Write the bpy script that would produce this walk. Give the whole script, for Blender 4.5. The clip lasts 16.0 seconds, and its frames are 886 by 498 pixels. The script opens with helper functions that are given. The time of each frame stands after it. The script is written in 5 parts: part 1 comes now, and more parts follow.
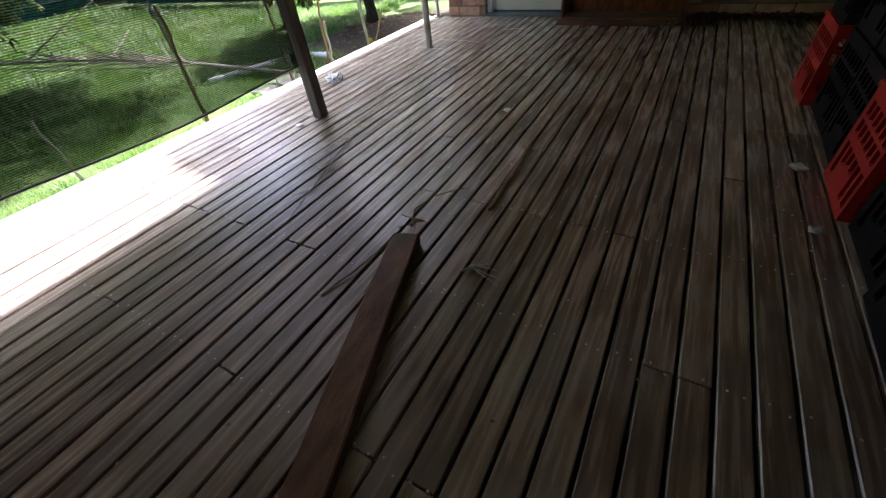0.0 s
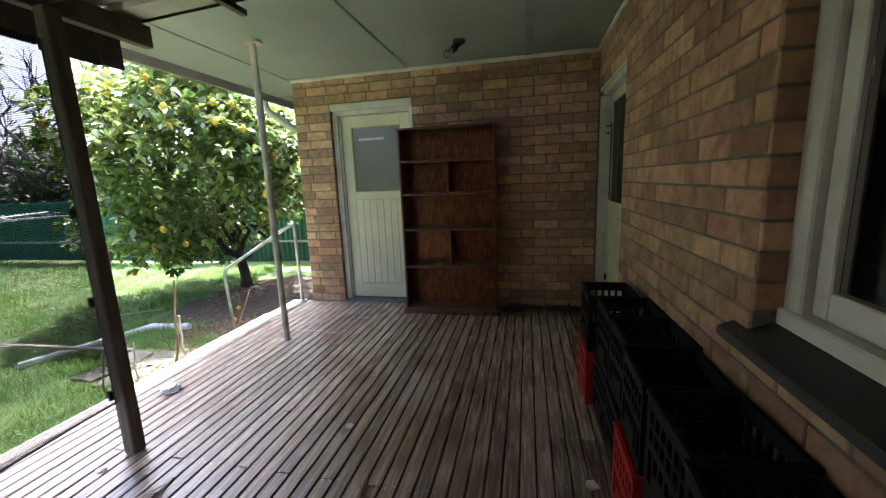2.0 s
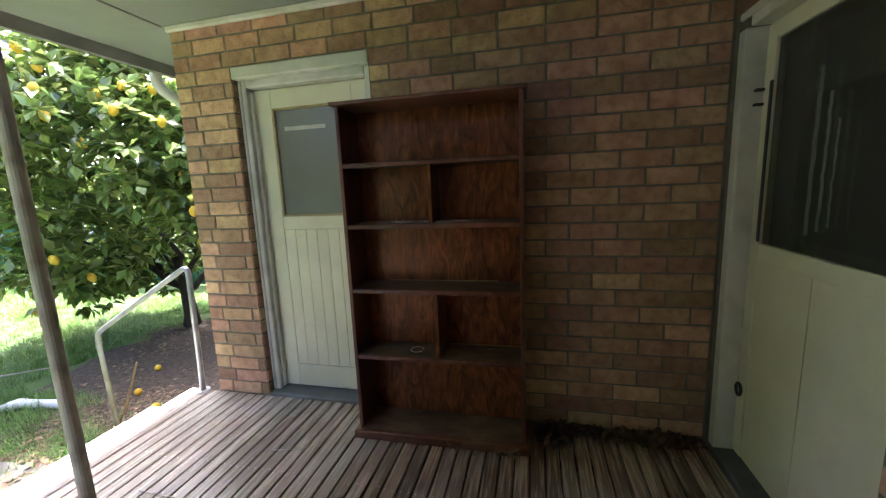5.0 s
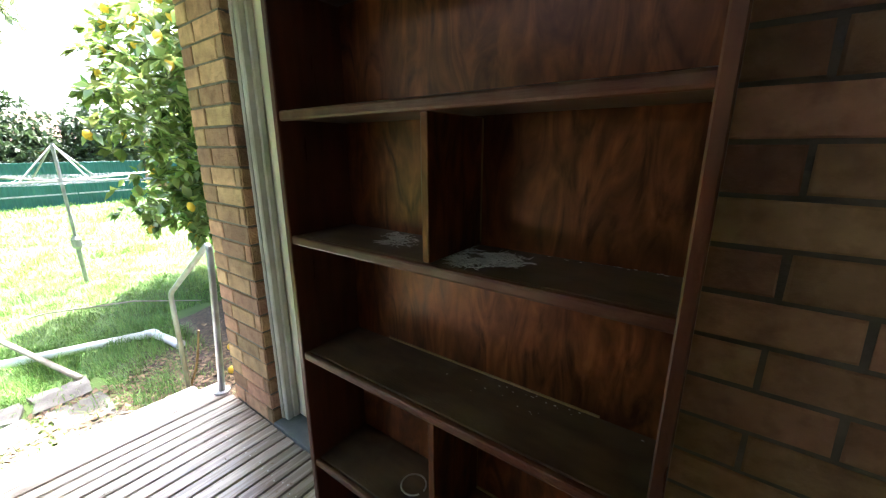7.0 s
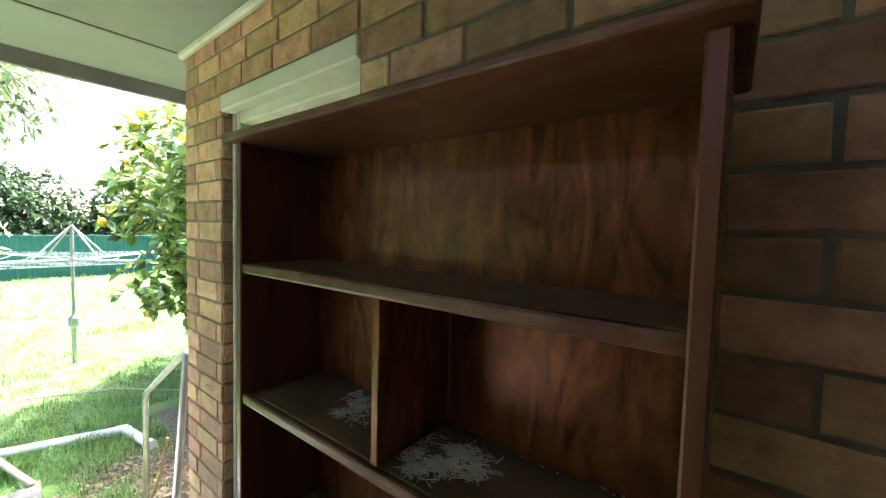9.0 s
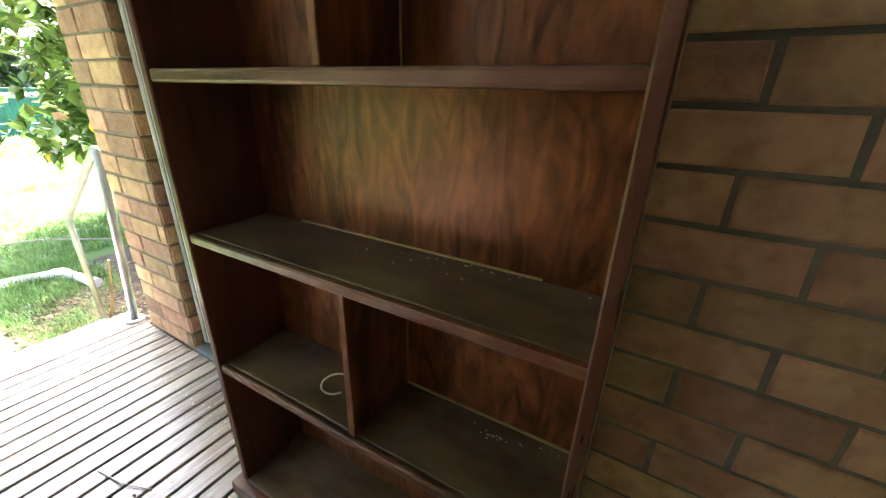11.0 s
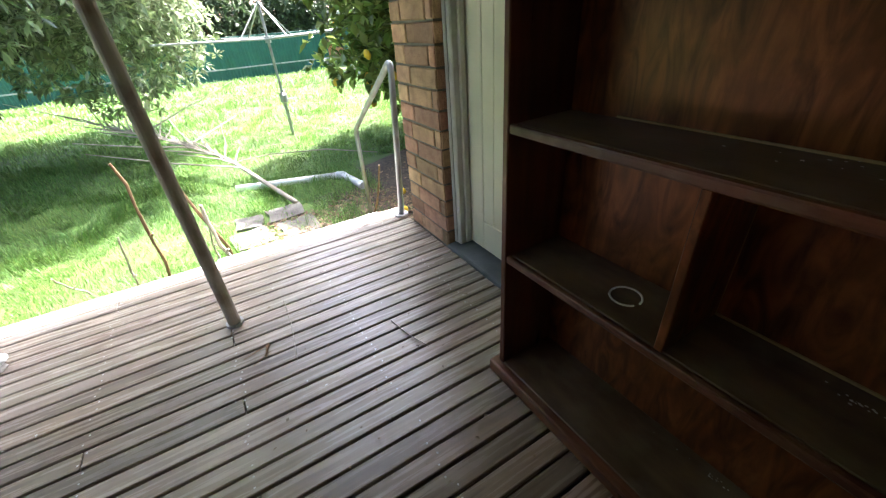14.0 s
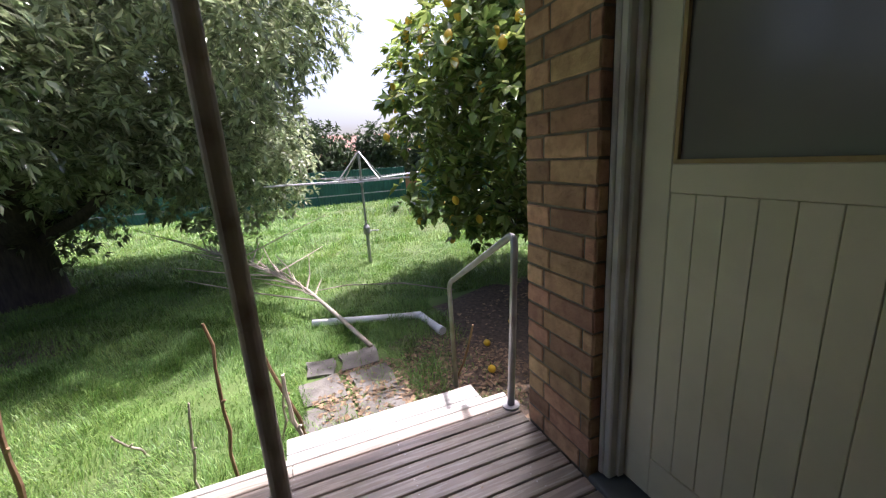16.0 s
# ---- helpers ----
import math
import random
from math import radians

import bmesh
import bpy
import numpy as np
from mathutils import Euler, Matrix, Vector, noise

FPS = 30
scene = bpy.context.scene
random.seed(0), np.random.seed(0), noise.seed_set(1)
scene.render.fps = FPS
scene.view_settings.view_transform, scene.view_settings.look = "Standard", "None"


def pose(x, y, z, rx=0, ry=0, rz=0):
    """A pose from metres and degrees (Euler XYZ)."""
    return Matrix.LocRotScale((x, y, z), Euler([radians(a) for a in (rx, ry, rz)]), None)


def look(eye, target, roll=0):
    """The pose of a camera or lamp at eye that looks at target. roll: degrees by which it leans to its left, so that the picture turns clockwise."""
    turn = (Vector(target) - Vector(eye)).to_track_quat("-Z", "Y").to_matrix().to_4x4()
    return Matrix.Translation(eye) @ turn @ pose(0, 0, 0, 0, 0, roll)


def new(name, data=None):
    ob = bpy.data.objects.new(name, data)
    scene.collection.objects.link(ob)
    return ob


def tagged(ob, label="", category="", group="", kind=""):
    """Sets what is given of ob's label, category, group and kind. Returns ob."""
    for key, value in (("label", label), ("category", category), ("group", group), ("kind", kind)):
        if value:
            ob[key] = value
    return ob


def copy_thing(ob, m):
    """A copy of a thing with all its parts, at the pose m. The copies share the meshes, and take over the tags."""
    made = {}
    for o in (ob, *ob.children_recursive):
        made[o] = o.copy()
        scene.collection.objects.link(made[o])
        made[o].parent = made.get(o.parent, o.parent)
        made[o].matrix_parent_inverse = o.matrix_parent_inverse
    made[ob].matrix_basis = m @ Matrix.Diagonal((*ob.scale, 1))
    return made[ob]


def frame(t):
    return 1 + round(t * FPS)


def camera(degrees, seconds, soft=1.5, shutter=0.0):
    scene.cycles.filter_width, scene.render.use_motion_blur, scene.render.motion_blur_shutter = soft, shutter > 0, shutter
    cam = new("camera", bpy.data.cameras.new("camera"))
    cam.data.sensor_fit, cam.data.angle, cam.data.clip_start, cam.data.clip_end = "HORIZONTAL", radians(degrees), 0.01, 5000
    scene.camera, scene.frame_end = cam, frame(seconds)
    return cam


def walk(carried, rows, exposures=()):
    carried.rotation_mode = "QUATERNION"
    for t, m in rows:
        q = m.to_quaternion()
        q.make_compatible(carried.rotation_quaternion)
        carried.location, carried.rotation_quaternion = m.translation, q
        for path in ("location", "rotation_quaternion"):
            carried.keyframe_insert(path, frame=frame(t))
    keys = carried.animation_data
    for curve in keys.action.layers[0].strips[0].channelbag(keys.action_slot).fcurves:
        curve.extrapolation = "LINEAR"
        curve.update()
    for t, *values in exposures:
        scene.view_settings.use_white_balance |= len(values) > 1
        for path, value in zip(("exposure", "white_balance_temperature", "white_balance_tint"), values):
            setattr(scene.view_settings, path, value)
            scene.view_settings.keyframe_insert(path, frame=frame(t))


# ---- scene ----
cam = camera(98.6, 16.0, soft=1.25)
PATH = [
    (0, (2.219, -4.016, 0.839), (1.388, -2.77, -0.487), -7.5),
    (0.5, (2.311, -3.853, 0.946), (1.745, -2.334, -0.226), -6.5),
    (1, (2.353, -3.811, 1.12), (1.951, -2.058, 0.244), -5.1),
    (1.5, (2.364, -3.87, 1.221), (1.998, -1.98, 0.68), -4.5),
    (2, (2.426, -3.841, 1.305), (1.998, -1.919, 0.954), -2.3),
    (2.5, (2.444, -3.744, 1.366), (1.939, -1.822, 1.14), -1.8),
    (3, (2.39, -3.512, 1.362), (1.952, -1.571, 1.156), -0.6),
    (3.5, (2.378, -3.205, 1.389), (2.061, -1.247, 1.133), -1.1),
    (4, (2.316, -2.84, 1.368), (1.894, -0.901, 1.111), -2.4),
    (4.2, (2.328, -2.682, 1.377), (1.859, -0.756, 1.114), -2.3),
    (4.5, (2.249, -2.466, 1.374), (1.773, -0.542, 1.109), -2.3),
    (4.7, (2.22, -2.316, 1.373), (1.763, -0.39, 1.083), -2.5),
    (6.8, (2.156, -0.928, 1.379), (1.126, 0.706, 0.861), 0.7),
    (7, (2.163, -0.834, 1.419), (1.002, 0.712, 0.908), -0.2),
    (7.5, (2.187, -0.69, 1.558), (0.943, 0.828, 1.175), 0.3),
    (8, (2.176, -0.674, 1.63), (0.93, 0.884, 1.49), 1.8),
    (8.2, (2.172, -0.677, 1.651), (0.924, 0.885, 1.595), 2.2),
    (10.3, (2.164, -0.713, 1.359), (1.052, 0.88, 0.882), 0.3),
    (10.5, (2.16, -0.702, 1.31), (1.11, 0.905, 0.75), -0.2),
    (11, (2.165, -0.699, 1.169), (1.236, 0.9, 0.407), 1.5),
    (11.5, (2.168, -0.707, 1.032), (1.323, 0.815, 0.047), 1.9),
    (12, (2.163, -0.713, 0.932), (1.357, 0.721, -0.207), 2.5),
    (12.2, (2.156, -0.72, 0.906), (1.348, 0.68, -0.272), 3.0),
    (12.5, (2.141, -0.726, 0.881), (1.339, 0.62, -0.363), 3.4),
    (13, (2.119, -0.748, 0.878), (1.23, 0.553, -0.355), 3.1),
    (13.5, (2.065, -0.813, 0.939), (0.97, 0.351, -0.264), -0.0),
    (14, (1.971, -0.885, 1.084), (0.473, -0.067, 0.041), -4.6),
    (14.5, (1.883, -0.972, 1.222), (0.057, -0.543, 0.53), -5.9),
    (14.6, (1.86, -0.974, 1.232), (0.006, -0.589, 0.588), -6.3),
    (15, (1.705, -1.021, 1.283), (-0.186, -0.553, 0.832), -5.0),
    (15.5, (1.545, -1.066, 1.306), (-0.339, -0.526, 0.908), -3.6),
    (16, (1.396, -0.942, 1.283), (-0.416, -0.236, 0.816), -3.7),
]
EXPOSURES = [(0, 2.45, 5750, 22), (1, 3.0, 5750, 22), (2, 2.9, 5650, 23), (3.5, 2.9, 5650, 23), (4.7, 3.1, 5700, 23), (6.8, 3.4, 5800, 17), (8.2, 3.5, 5750, 13), (10.3, 4.1, 5950, 12), (11.5, 4.5, 6150, 15), (12.7, 4.45, 6000, 13), (13.4, 3.65, 5850, 10), (14.2, 2.55, 5850, 20), (14.7, 1.95, 5850, 27), (15.3, 1.45, 5850, 29), (16, 1.15, 5900, 29)]
walk(cam, [(t, look(eye, target, roll)) for t, eye, target, roll in PATH], EXPOSURES)

# ---- world and sun ----
SUN_EL, SUN_AZ = 64.0, 121.0  # height, and the bearing it shines from, counter-clockwise from +x
world = bpy.data.worlds.new("world")
scene.world = world
world.use_nodes = True
wn = world.node_tree.nodes
sky = wn.new("ShaderNodeTexSky")
sky.sky_type = "NISHITA"
sky.sun_disc = False
sky.sun_elevation = radians(SUN_EL)
sky.sun_rotation = radians(90 - SUN_AZ)
sky.air_density, sky.dust_density, sky.ozone_density = 1.0, 6.0, 1.0
wn["Background"].inputs["Strength"].default_value = 0.15
world.node_tree.links.new(sky.outputs[0], wn["Background"].inputs["Color"])
sun = new("sun", bpy.data.lights.new("sun", "SUN"))
sun.data.energy, sun.data.angle, sun.data.color = 5.0, radians(2.0), (1.0, 0.94, 0.84)
_d = Vector((math.cos(radians(SUN_AZ)) * math.cos(radians(SUN_EL)), math.sin(radians(SUN_AZ)) * math.cos(radians(SUN_EL)), math.sin(radians(SUN_EL))))
sun.matrix_world = look(_d * 30, (0, 0, 0))


# ---- materials ----
def mat(name, c1, c2, scale=4.0, rough=0.6, metal=0.0, bump=0.15, bscale=60.0, stretch=(1, 1, 1), rnd=0.0, stain=None, sscale=1.5, samount=0.5, rvar=0.15, island=False, spec=0.5, hue=0.0, sub=0.0, edge_light=None, tint=None, distort=0.0):
    """A procedural surface: grain between c1 and c2, stains on a larger scale, fine relief, and a shift of value for each piece."""
    m = bpy.data.materials.new(name)
    m.use_nodes = True
    n, l = m.node_tree.nodes, m.node_tree.links
    b = n["Principled BSDF"]
    geo, mp, info = n.new("ShaderNodeNewGeometry"), n.new("ShaderNodeMapping"), n.new("ShaderNodeObjectInfo")
    rand = geo.outputs["Random Per Island"] if island else info.outputs["Random"]
    off = n.new("ShaderNodeVectorMath")
    off.operation = "SCALE"
    off.inputs[0].default_value = (17.0, 31.0, 23.0)
    l.new(rand, off.inputs["Scale"])
    l.new(geo.outputs["Position"], mp.inputs["Vector"])
    l.new(off.outputs[0], mp.inputs["Location"])
    mp.inputs["Scale"].default_value = stretch
    g = n.new("ShaderNodeTexNoise")
    g.inputs["Scale"].default_value, g.inputs["Detail"].default_value, g.inputs["Distortion"].default_value = scale, 8.0, distort
    l.new(mp.outputs[0], g.inputs["Vector"])
    ramp = n.new("ShaderNodeValToRGB")
    ramp.color_ramp.elements[0].position, ramp.color_ramp.elements[1].position = 0.32, 0.7
    ramp.color_ramp.elements[0].color, ramp.color_ramp.elements[1].color = (*c1, 1), (*c2, 1)
    l.new(g.outputs["Fac"], ramp.inputs["Fac"])
    col = ramp.outputs["Color"]
    if stain:
        sn = n.new("ShaderNodeTexNoise")
        sn.inputs["Scale"].default_value, sn.inputs["Detail"].default_value = sscale, 5.0
        l.new(geo.outputs["Position"], sn.inputs["Vector"])
        sr = n.new("ShaderNodeMapRange")
        sr.inputs["From Min"].default_value, sr.inputs["From Max"].default_value, sr.inputs["To Max"].default_value = 0.48, 0.7, samount
        l.new(sn.outputs["Fac"], sr.inputs["Value"])
        mx = n.new("ShaderNodeMixRGB")
        l.new(sr.outputs[0], mx.inputs["Fac"])
        l.new(col, mx.inputs["Color1"])
        mx.inputs["Color2"].default_value = (*stain, 1)
        col = mx.outputs[0]
    if edge_light:
        # boards paler toward the garden edge: daylight sheen put into colour, broken by noise
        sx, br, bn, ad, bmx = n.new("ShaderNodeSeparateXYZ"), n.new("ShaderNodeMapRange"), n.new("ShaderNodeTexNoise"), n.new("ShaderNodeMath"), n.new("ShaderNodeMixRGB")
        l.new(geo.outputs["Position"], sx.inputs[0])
        br.inputs["From Min"].default_value, br.inputs["From Max"].default_value = edge_light[1], edge_light[0]
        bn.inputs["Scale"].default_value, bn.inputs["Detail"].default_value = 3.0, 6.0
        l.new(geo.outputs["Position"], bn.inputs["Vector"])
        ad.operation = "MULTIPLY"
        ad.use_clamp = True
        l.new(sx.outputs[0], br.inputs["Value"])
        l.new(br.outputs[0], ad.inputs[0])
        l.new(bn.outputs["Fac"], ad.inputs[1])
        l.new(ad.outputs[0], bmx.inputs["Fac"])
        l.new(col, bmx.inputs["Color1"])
        bmx.inputs["Color2"].default_value = (*edge_light[2], 1)
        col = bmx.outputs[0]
    if rnd or hue:
        hs = n.new("ShaderNodeHueSaturation")
        for key, amount in (("Value", rnd), ("Hue", hue)):
            mr = n.new("ShaderNodeMapRange")
            mid = 1.0 if key == "Value" else 0.5
            mr.inputs["To Min"].default_value, mr.inputs["To Max"].default_value = mid - amount, mid + amount
            if key == "Hue":
                wn2 = n.new("ShaderNodeTexWhiteNoise")
                wn2.noise_dimensions = "1D"
                l.new(rand, wn2.inputs["W"])
                l.new(wn2.outputs["Value"], mr.inputs["Value"])
            else:
                l.new(rand, mr.inputs["Value"])
            l.new(mr.outputs[0], hs.inputs[key])
        l.new(col, hs.inputs["Color"])
        col = hs.outputs[0]
    l.new(col, b.inputs["Base Color"])
    rr = n.new("ShaderNodeMapRange")
    rr.inputs["To Min"].default_value, rr.inputs["To Max"].default_value = max(0.03, rough - rvar), min(1.0, rough + rvar)
    l.new(g.outputs["Fac"], rr.inputs["Value"])
    l.new(rr.outputs[0], b.inputs["Roughness"])
    b.inputs["Metallic"].default_value = metal
    b.inputs["Specular IOR Level"].default_value = spec
    if tint:
        b.inputs["Specular Tint"].default_value = (*tint, 1)
    if sub:
        b.inputs["Transmission Weight"].default_value = 0.0
        tr = n.new("ShaderNodeBsdfTranslucent")
        ms = n.new("ShaderNodeMixShader")
        ms.inputs["Fac"].default_value = sub
        l.new(col, tr.inputs["Color"])
        l.new(b.outputs[0], ms.inputs[1])
        l.new(tr.outputs[0], ms.inputs[2])
        l.new(ms.outputs[0], n["Material Output"].inputs["Surface"])
    if bump:
        f = n.new("ShaderNodeTexNoise")
        f.inputs["Scale"].default_value, f.inputs["Detail"].default_value = bscale, 6.0
        l.new(mp.outputs[0], f.inputs["Vector"])
        bp = n.new("ShaderNodeBump")
        bp.inputs["Strength"].default_value, bp.inputs["Distance"].default_value = bump, 0.01
        l.new(f.outputs["Fac"], bp.inputs["Height"])
        l.new(bp.outputs[0], b.inputs["Normal"])
    return m


BRICK = mat("brick", (0.395, 0.228, 0.132), (0.585, 0.37, 0.215), 12, 0.85, bump=0.6, bscale=70, rnd=0.34, hue=0.018, stain=(0.2, 0.095, 0.05), sscale=22, samount=0.45)
MORTAR = mat("mortar", (0.15, 0.135, 0.105), (0.25, 0.225, 0.18), 14, 0.95, bump=0.5, bscale=150, stain=(0.1, 0.085, 0.06), sscale=3)
# the decking colour also carries the brighter daylight of the garden side
DECKING = mat("weathered_decking", (0.135, 0.09, 0.06), (0.345, 0.252, 0.172), 5, 0.27, bump=0.12, bscale=30, stretch=(14, 0.8, 14), rnd=0.34, hue=0.012, stain=(0.36, 0.32, 0.26), sscale=2.2, samount=0.65, rvar=0.05, spec=0.8, edge_light=(-0.3, 1.5, (0.53, 0.505, 0.455)))
EDGE_BOARD = mat("bleached_edge_board", (0.4, 0.39, 0.36), (0.62, 0.61, 0.58), 6, 0.7, bump=0.3, bscale=40, stretch=(10, 1, 10))
# near-black: shade under the deck and inside the shed put into colour
DEEP_SHADE = mat("deep_shade", (0.012, 0.010, 0.008), (0.03, 0.024, 0.018), 6, 0.95)
CREAM = mat("cream_paint", (0.74, 0.69, 0.49), (0.82, 0.77, 0.57), 3, 0.45, bump=0.08, bscale=50, stain=(0.6, 0.57, 0.42), sscale=5, samount=0.35)
TRIM_WHITE = mat("aged_white_paint", (0.62, 0.6, 0.52), (0.74, 0.72, 0.64), 4, 0.5, bump=0.1, stain=(0.4, 0.37, 0.29), sscale=6, samount=0.45)
CEILING = mat("ceiling_paint", (0.27, 0.3, 0.258), (0.33, 0.357, 0.31), 1.2, 0.7, bump=0.05, stain=(0.24, 0.24, 0.2), sscale=2, samount=0.45)
GREY_TRIM = mat("grey_cover_strip", (0.2, 0.2, 0.18), (0.3, 0.3, 0.27), 5, 0.6)
PANE = mat("dusty_obscured_pane", (0.2, 0.19, 0.165), (0.24, 0.225, 0.195), 2, 0.2, bump=0.02, rvar=0.06)
PUTTY = mat("yellowed_putty", (0.4, 0.29, 0.12), (0.52, 0.4, 0.2), 12, 0.7)
SHELF_WOOD = mat("dark_stained_plywood", (0.038, 0.012, 0.006), (0.31, 0.108, 0.036), 3.2, 0.3, bump=0.06, bscale=30, stretch=(5, 5, 1.5), stain=(0.04, 0.011, 0.006), sscale=10, samount=0.55, rvar=0.05, spec=0.9, tint=(1.0, 0.5, 0.3), distort=2.2)
SHELF_EDGE = mat("dark_stained_timber", (0.065, 0.019, 0.010), (0.2, 0.066, 0.031), 3, 0.33, bump=0.12, bscale=30, stretch=(0.8, 8, 8), stain=(0.24, 0.135, 0.075), sscale=14, samount=0.6)
SHELF_STILE = mat("dark_stained_upright", (0.065, 0.018, 0.009), (0.18, 0.056, 0.026), 3, 0.33, bump=0.12, bscale=30, stretch=(8, 8, 0.8), stain=(0.17, 0.09, 0.055), sscale=9, samount=0.35)
SHELF_TOP = mat("dusty_shelf_top", (0.075, 0.044, 0.028), (0.21, 0.138, 0.085), 5, 0.42, bump=0.1, stretch=(1, 3, 3), stain=(0.25, 0.21, 0.16), sscale=9, samount=0.5)
DUST = mat("white_powder", (0.62, 0.62, 0.6), (0.85, 0.85, 0.83), 30, 0.95, bump=0.5)
CRATE_BLACK = mat("black_plastic", (0.005, 0.005, 0.006), (0.011, 0.011, 0.012), 8, 0.55, bump=0.05, stain=(0.025, 0.023, 0.02), sscale=9, samount=0.2, spec=0.25)
CRATE_RED = mat("red_plastic", (0.5, 0.022, 0.014), (0.62, 0.04, 0.025), 8, 0.4, bump=0.05)
POST_PAINT = mat("beige_painted_steel", (0.42, 0.38, 0.29), (0.55, 0.51, 0.41), 6, 0.5, bump=0.1, stain=(0.2, 0.13, 0.07), sscale=9, samount=0.6)
GALV = mat("galvanised_steel", (0.3, 0.31, 0.32), (0.46, 0.47, 0.48), 10, 0.45, metal=0.6, bump=0.05, stain=(0.2, 0.12, 0.06), sscale=7, samount=0.3)
TIMBER_POST = mat("weathered_post", (0.08, 0.068, 0.05), (0.18, 0.155, 0.12), 5, 0.75, bump=0.3, stretch=(8, 8, 0.8))
BEAM = mat("dark_beam", (0.06, 0.05, 0.04), (0.13, 0.11, 0.085), 5, 0.8, bump=0.3, stretch=(2, 2, 2))
SHEET = mat("weathered_roof_sheet", (0.5, 0.49, 0.37), (0.64, 0.62, 0.48), 3, 0.6, bump=0.1, stain=(0.2, 0.18, 0.12), sscale=4, samount=0.5)
FENCE = mat("green_steel_fence", (0.013, 0.08, 0.058), (0.022, 0.115, 0.085), 2, 0.45, bump=0.05)
SILL_TILE = mat("dark_sill_tile", (0.03, 0.03, 0.028), (0.06, 0.058, 0.052), 9, 0.55, bump=0.2)
BARK = mat("bark", (0.024, 0.018, 0.014), (0.075, 0.058, 0.044), 7, 0.95, bump=0.8, bscale=30, stretch=(3, 3, 0.7))
LEAF_BIG = mat("broad_evergreen_leaf", (0.18, 0.24, 0.115), (0.47, 0.53, 0.31), 1.2, 0.2, bump=0.0, island=True, rnd=0.5, hue=0.02, sub=0.42, spec=1.0, rvar=0.08)
LEAF_LEMON = mat("citrus_leaf", (0.11, 0.19, 0.04), (0.36, 0.43, 0.12), 1.5, 0.24, bump=0.0, island=True, rnd=0.5, hue=0.025, sub=0.42, spec=0.9)
LEMON = mat("lemon_skin", (0.7, 0.42, 0.02), (0.82, 0.56, 0.04), 6, 0.45, bump=0.2, bscale=200)
LAWN = mat("lawn_soil", (0.05, 0.10, 0.02), (0.12, 0.2, 0.04), 1.3, 0.95, bump=0.6, bscale=20, stain=(0.1, 0.08, 0.045), sscale=0.5, samount=0.5)
GRASS = mat("grass_blade", (0.09, 0.205, 0.034), (0.2, 0.33, 0.075), 0.7, 0.5, bump=0.0, island=True, rnd=0.4, hue=0.02, sub=0.35, stain=(0.19, 0.27, 0.06), sscale=0.6, samount=0.6)
PAVER = mat("worn_concrete_paver", (0.1, 0.095, 0.08), (0.21, 0.2, 0.175), 7, 0.9, bump=0.5, stain=(0.13, 0.12, 0.08), sscale=5)
MULCH = mat("leaf_litter", (0.03, 0.022, 0.015), (0.13, 0.095, 0.065), 22, 0.95, bump=1.0, bscale=60)
DEAD_WOOD = mat("bleached_dead_wood", (0.28, 0.24, 0.18), (0.5, 0.45, 0.37), 8, 0.85, bump=0.3)
BROWN_WOOD = mat("brown_dead_wood", (0.16, 0.09, 0.045), (0.32, 0.2, 0.11), 8, 0.85, bump=0.3)
PLANK_WOOD = mat("red_brown_plank", (0.14, 0.066, 0.037), (0.34, 0.18, 0.1), 5, 0.6, bump=0.45, bscale=40, stretch=(6, 1.0, 6), stain=(0.06, 0.035, 0.022), sscale=8, samount=0.6)
DRY_LEAF = mat("dry_leaf", (0.11, 0.07, 0.04), (0.3, 0.21, 0.12), 20, 0.8, bump=0.3, island=True, rnd=0.5)
WHITE_PLASTIC = mat("white_plastic", (0.68, 0.7, 0.7), (0.8, 0.81, 0.8), 6, 0.4, bump=0.05, stain=(0.5, 0.5, 0.42), sscale=6)
BLACK_FITTING = mat("black_fitting", (0.012, 0.012, 0.012), (0.03, 0.03, 0.03), 10, 0.5, bump=0.05)
# indoor dimness put into the colour of room walls, inner door, blinds
DARK_ROOM = mat("dim_room_shade", (0.12, 0.11, 0.1), (0.16, 0.15, 0.14), 2, 0.8)
CONCRETE = mat("grey_threshold", (0.1, 0.11, 0.11), (0.17, 0.18, 0.18), 8, 0.8, bump=0.3)
NAIL = mat("bright_nail_head", (0.6, 0.6, 0.58), (0.8, 0.8, 0.78), 50, 0.4, metal=0.2, bump=0.0)
ROOF_TILE = mat("roof_tile", (0.2, 0.1, 0.07), (0.3, 0.16, 0.11), 5, 0.8)


def glass(name, tint, rough=0.03):
    m = bpy.data.materials.new(name)
    m.use_nodes = True
    b = m.node_tree.nodes["Principled BSDF"]
    b.inputs["Base Color"].default_value = (*tint, 1)
    b.inputs["Roughness"].default_value = rough
    b.inputs["Transmission Weight"].default_value = 1.0
    return m


GLASS = glass("clear_glass", (0.95, 0.97, 0.96))


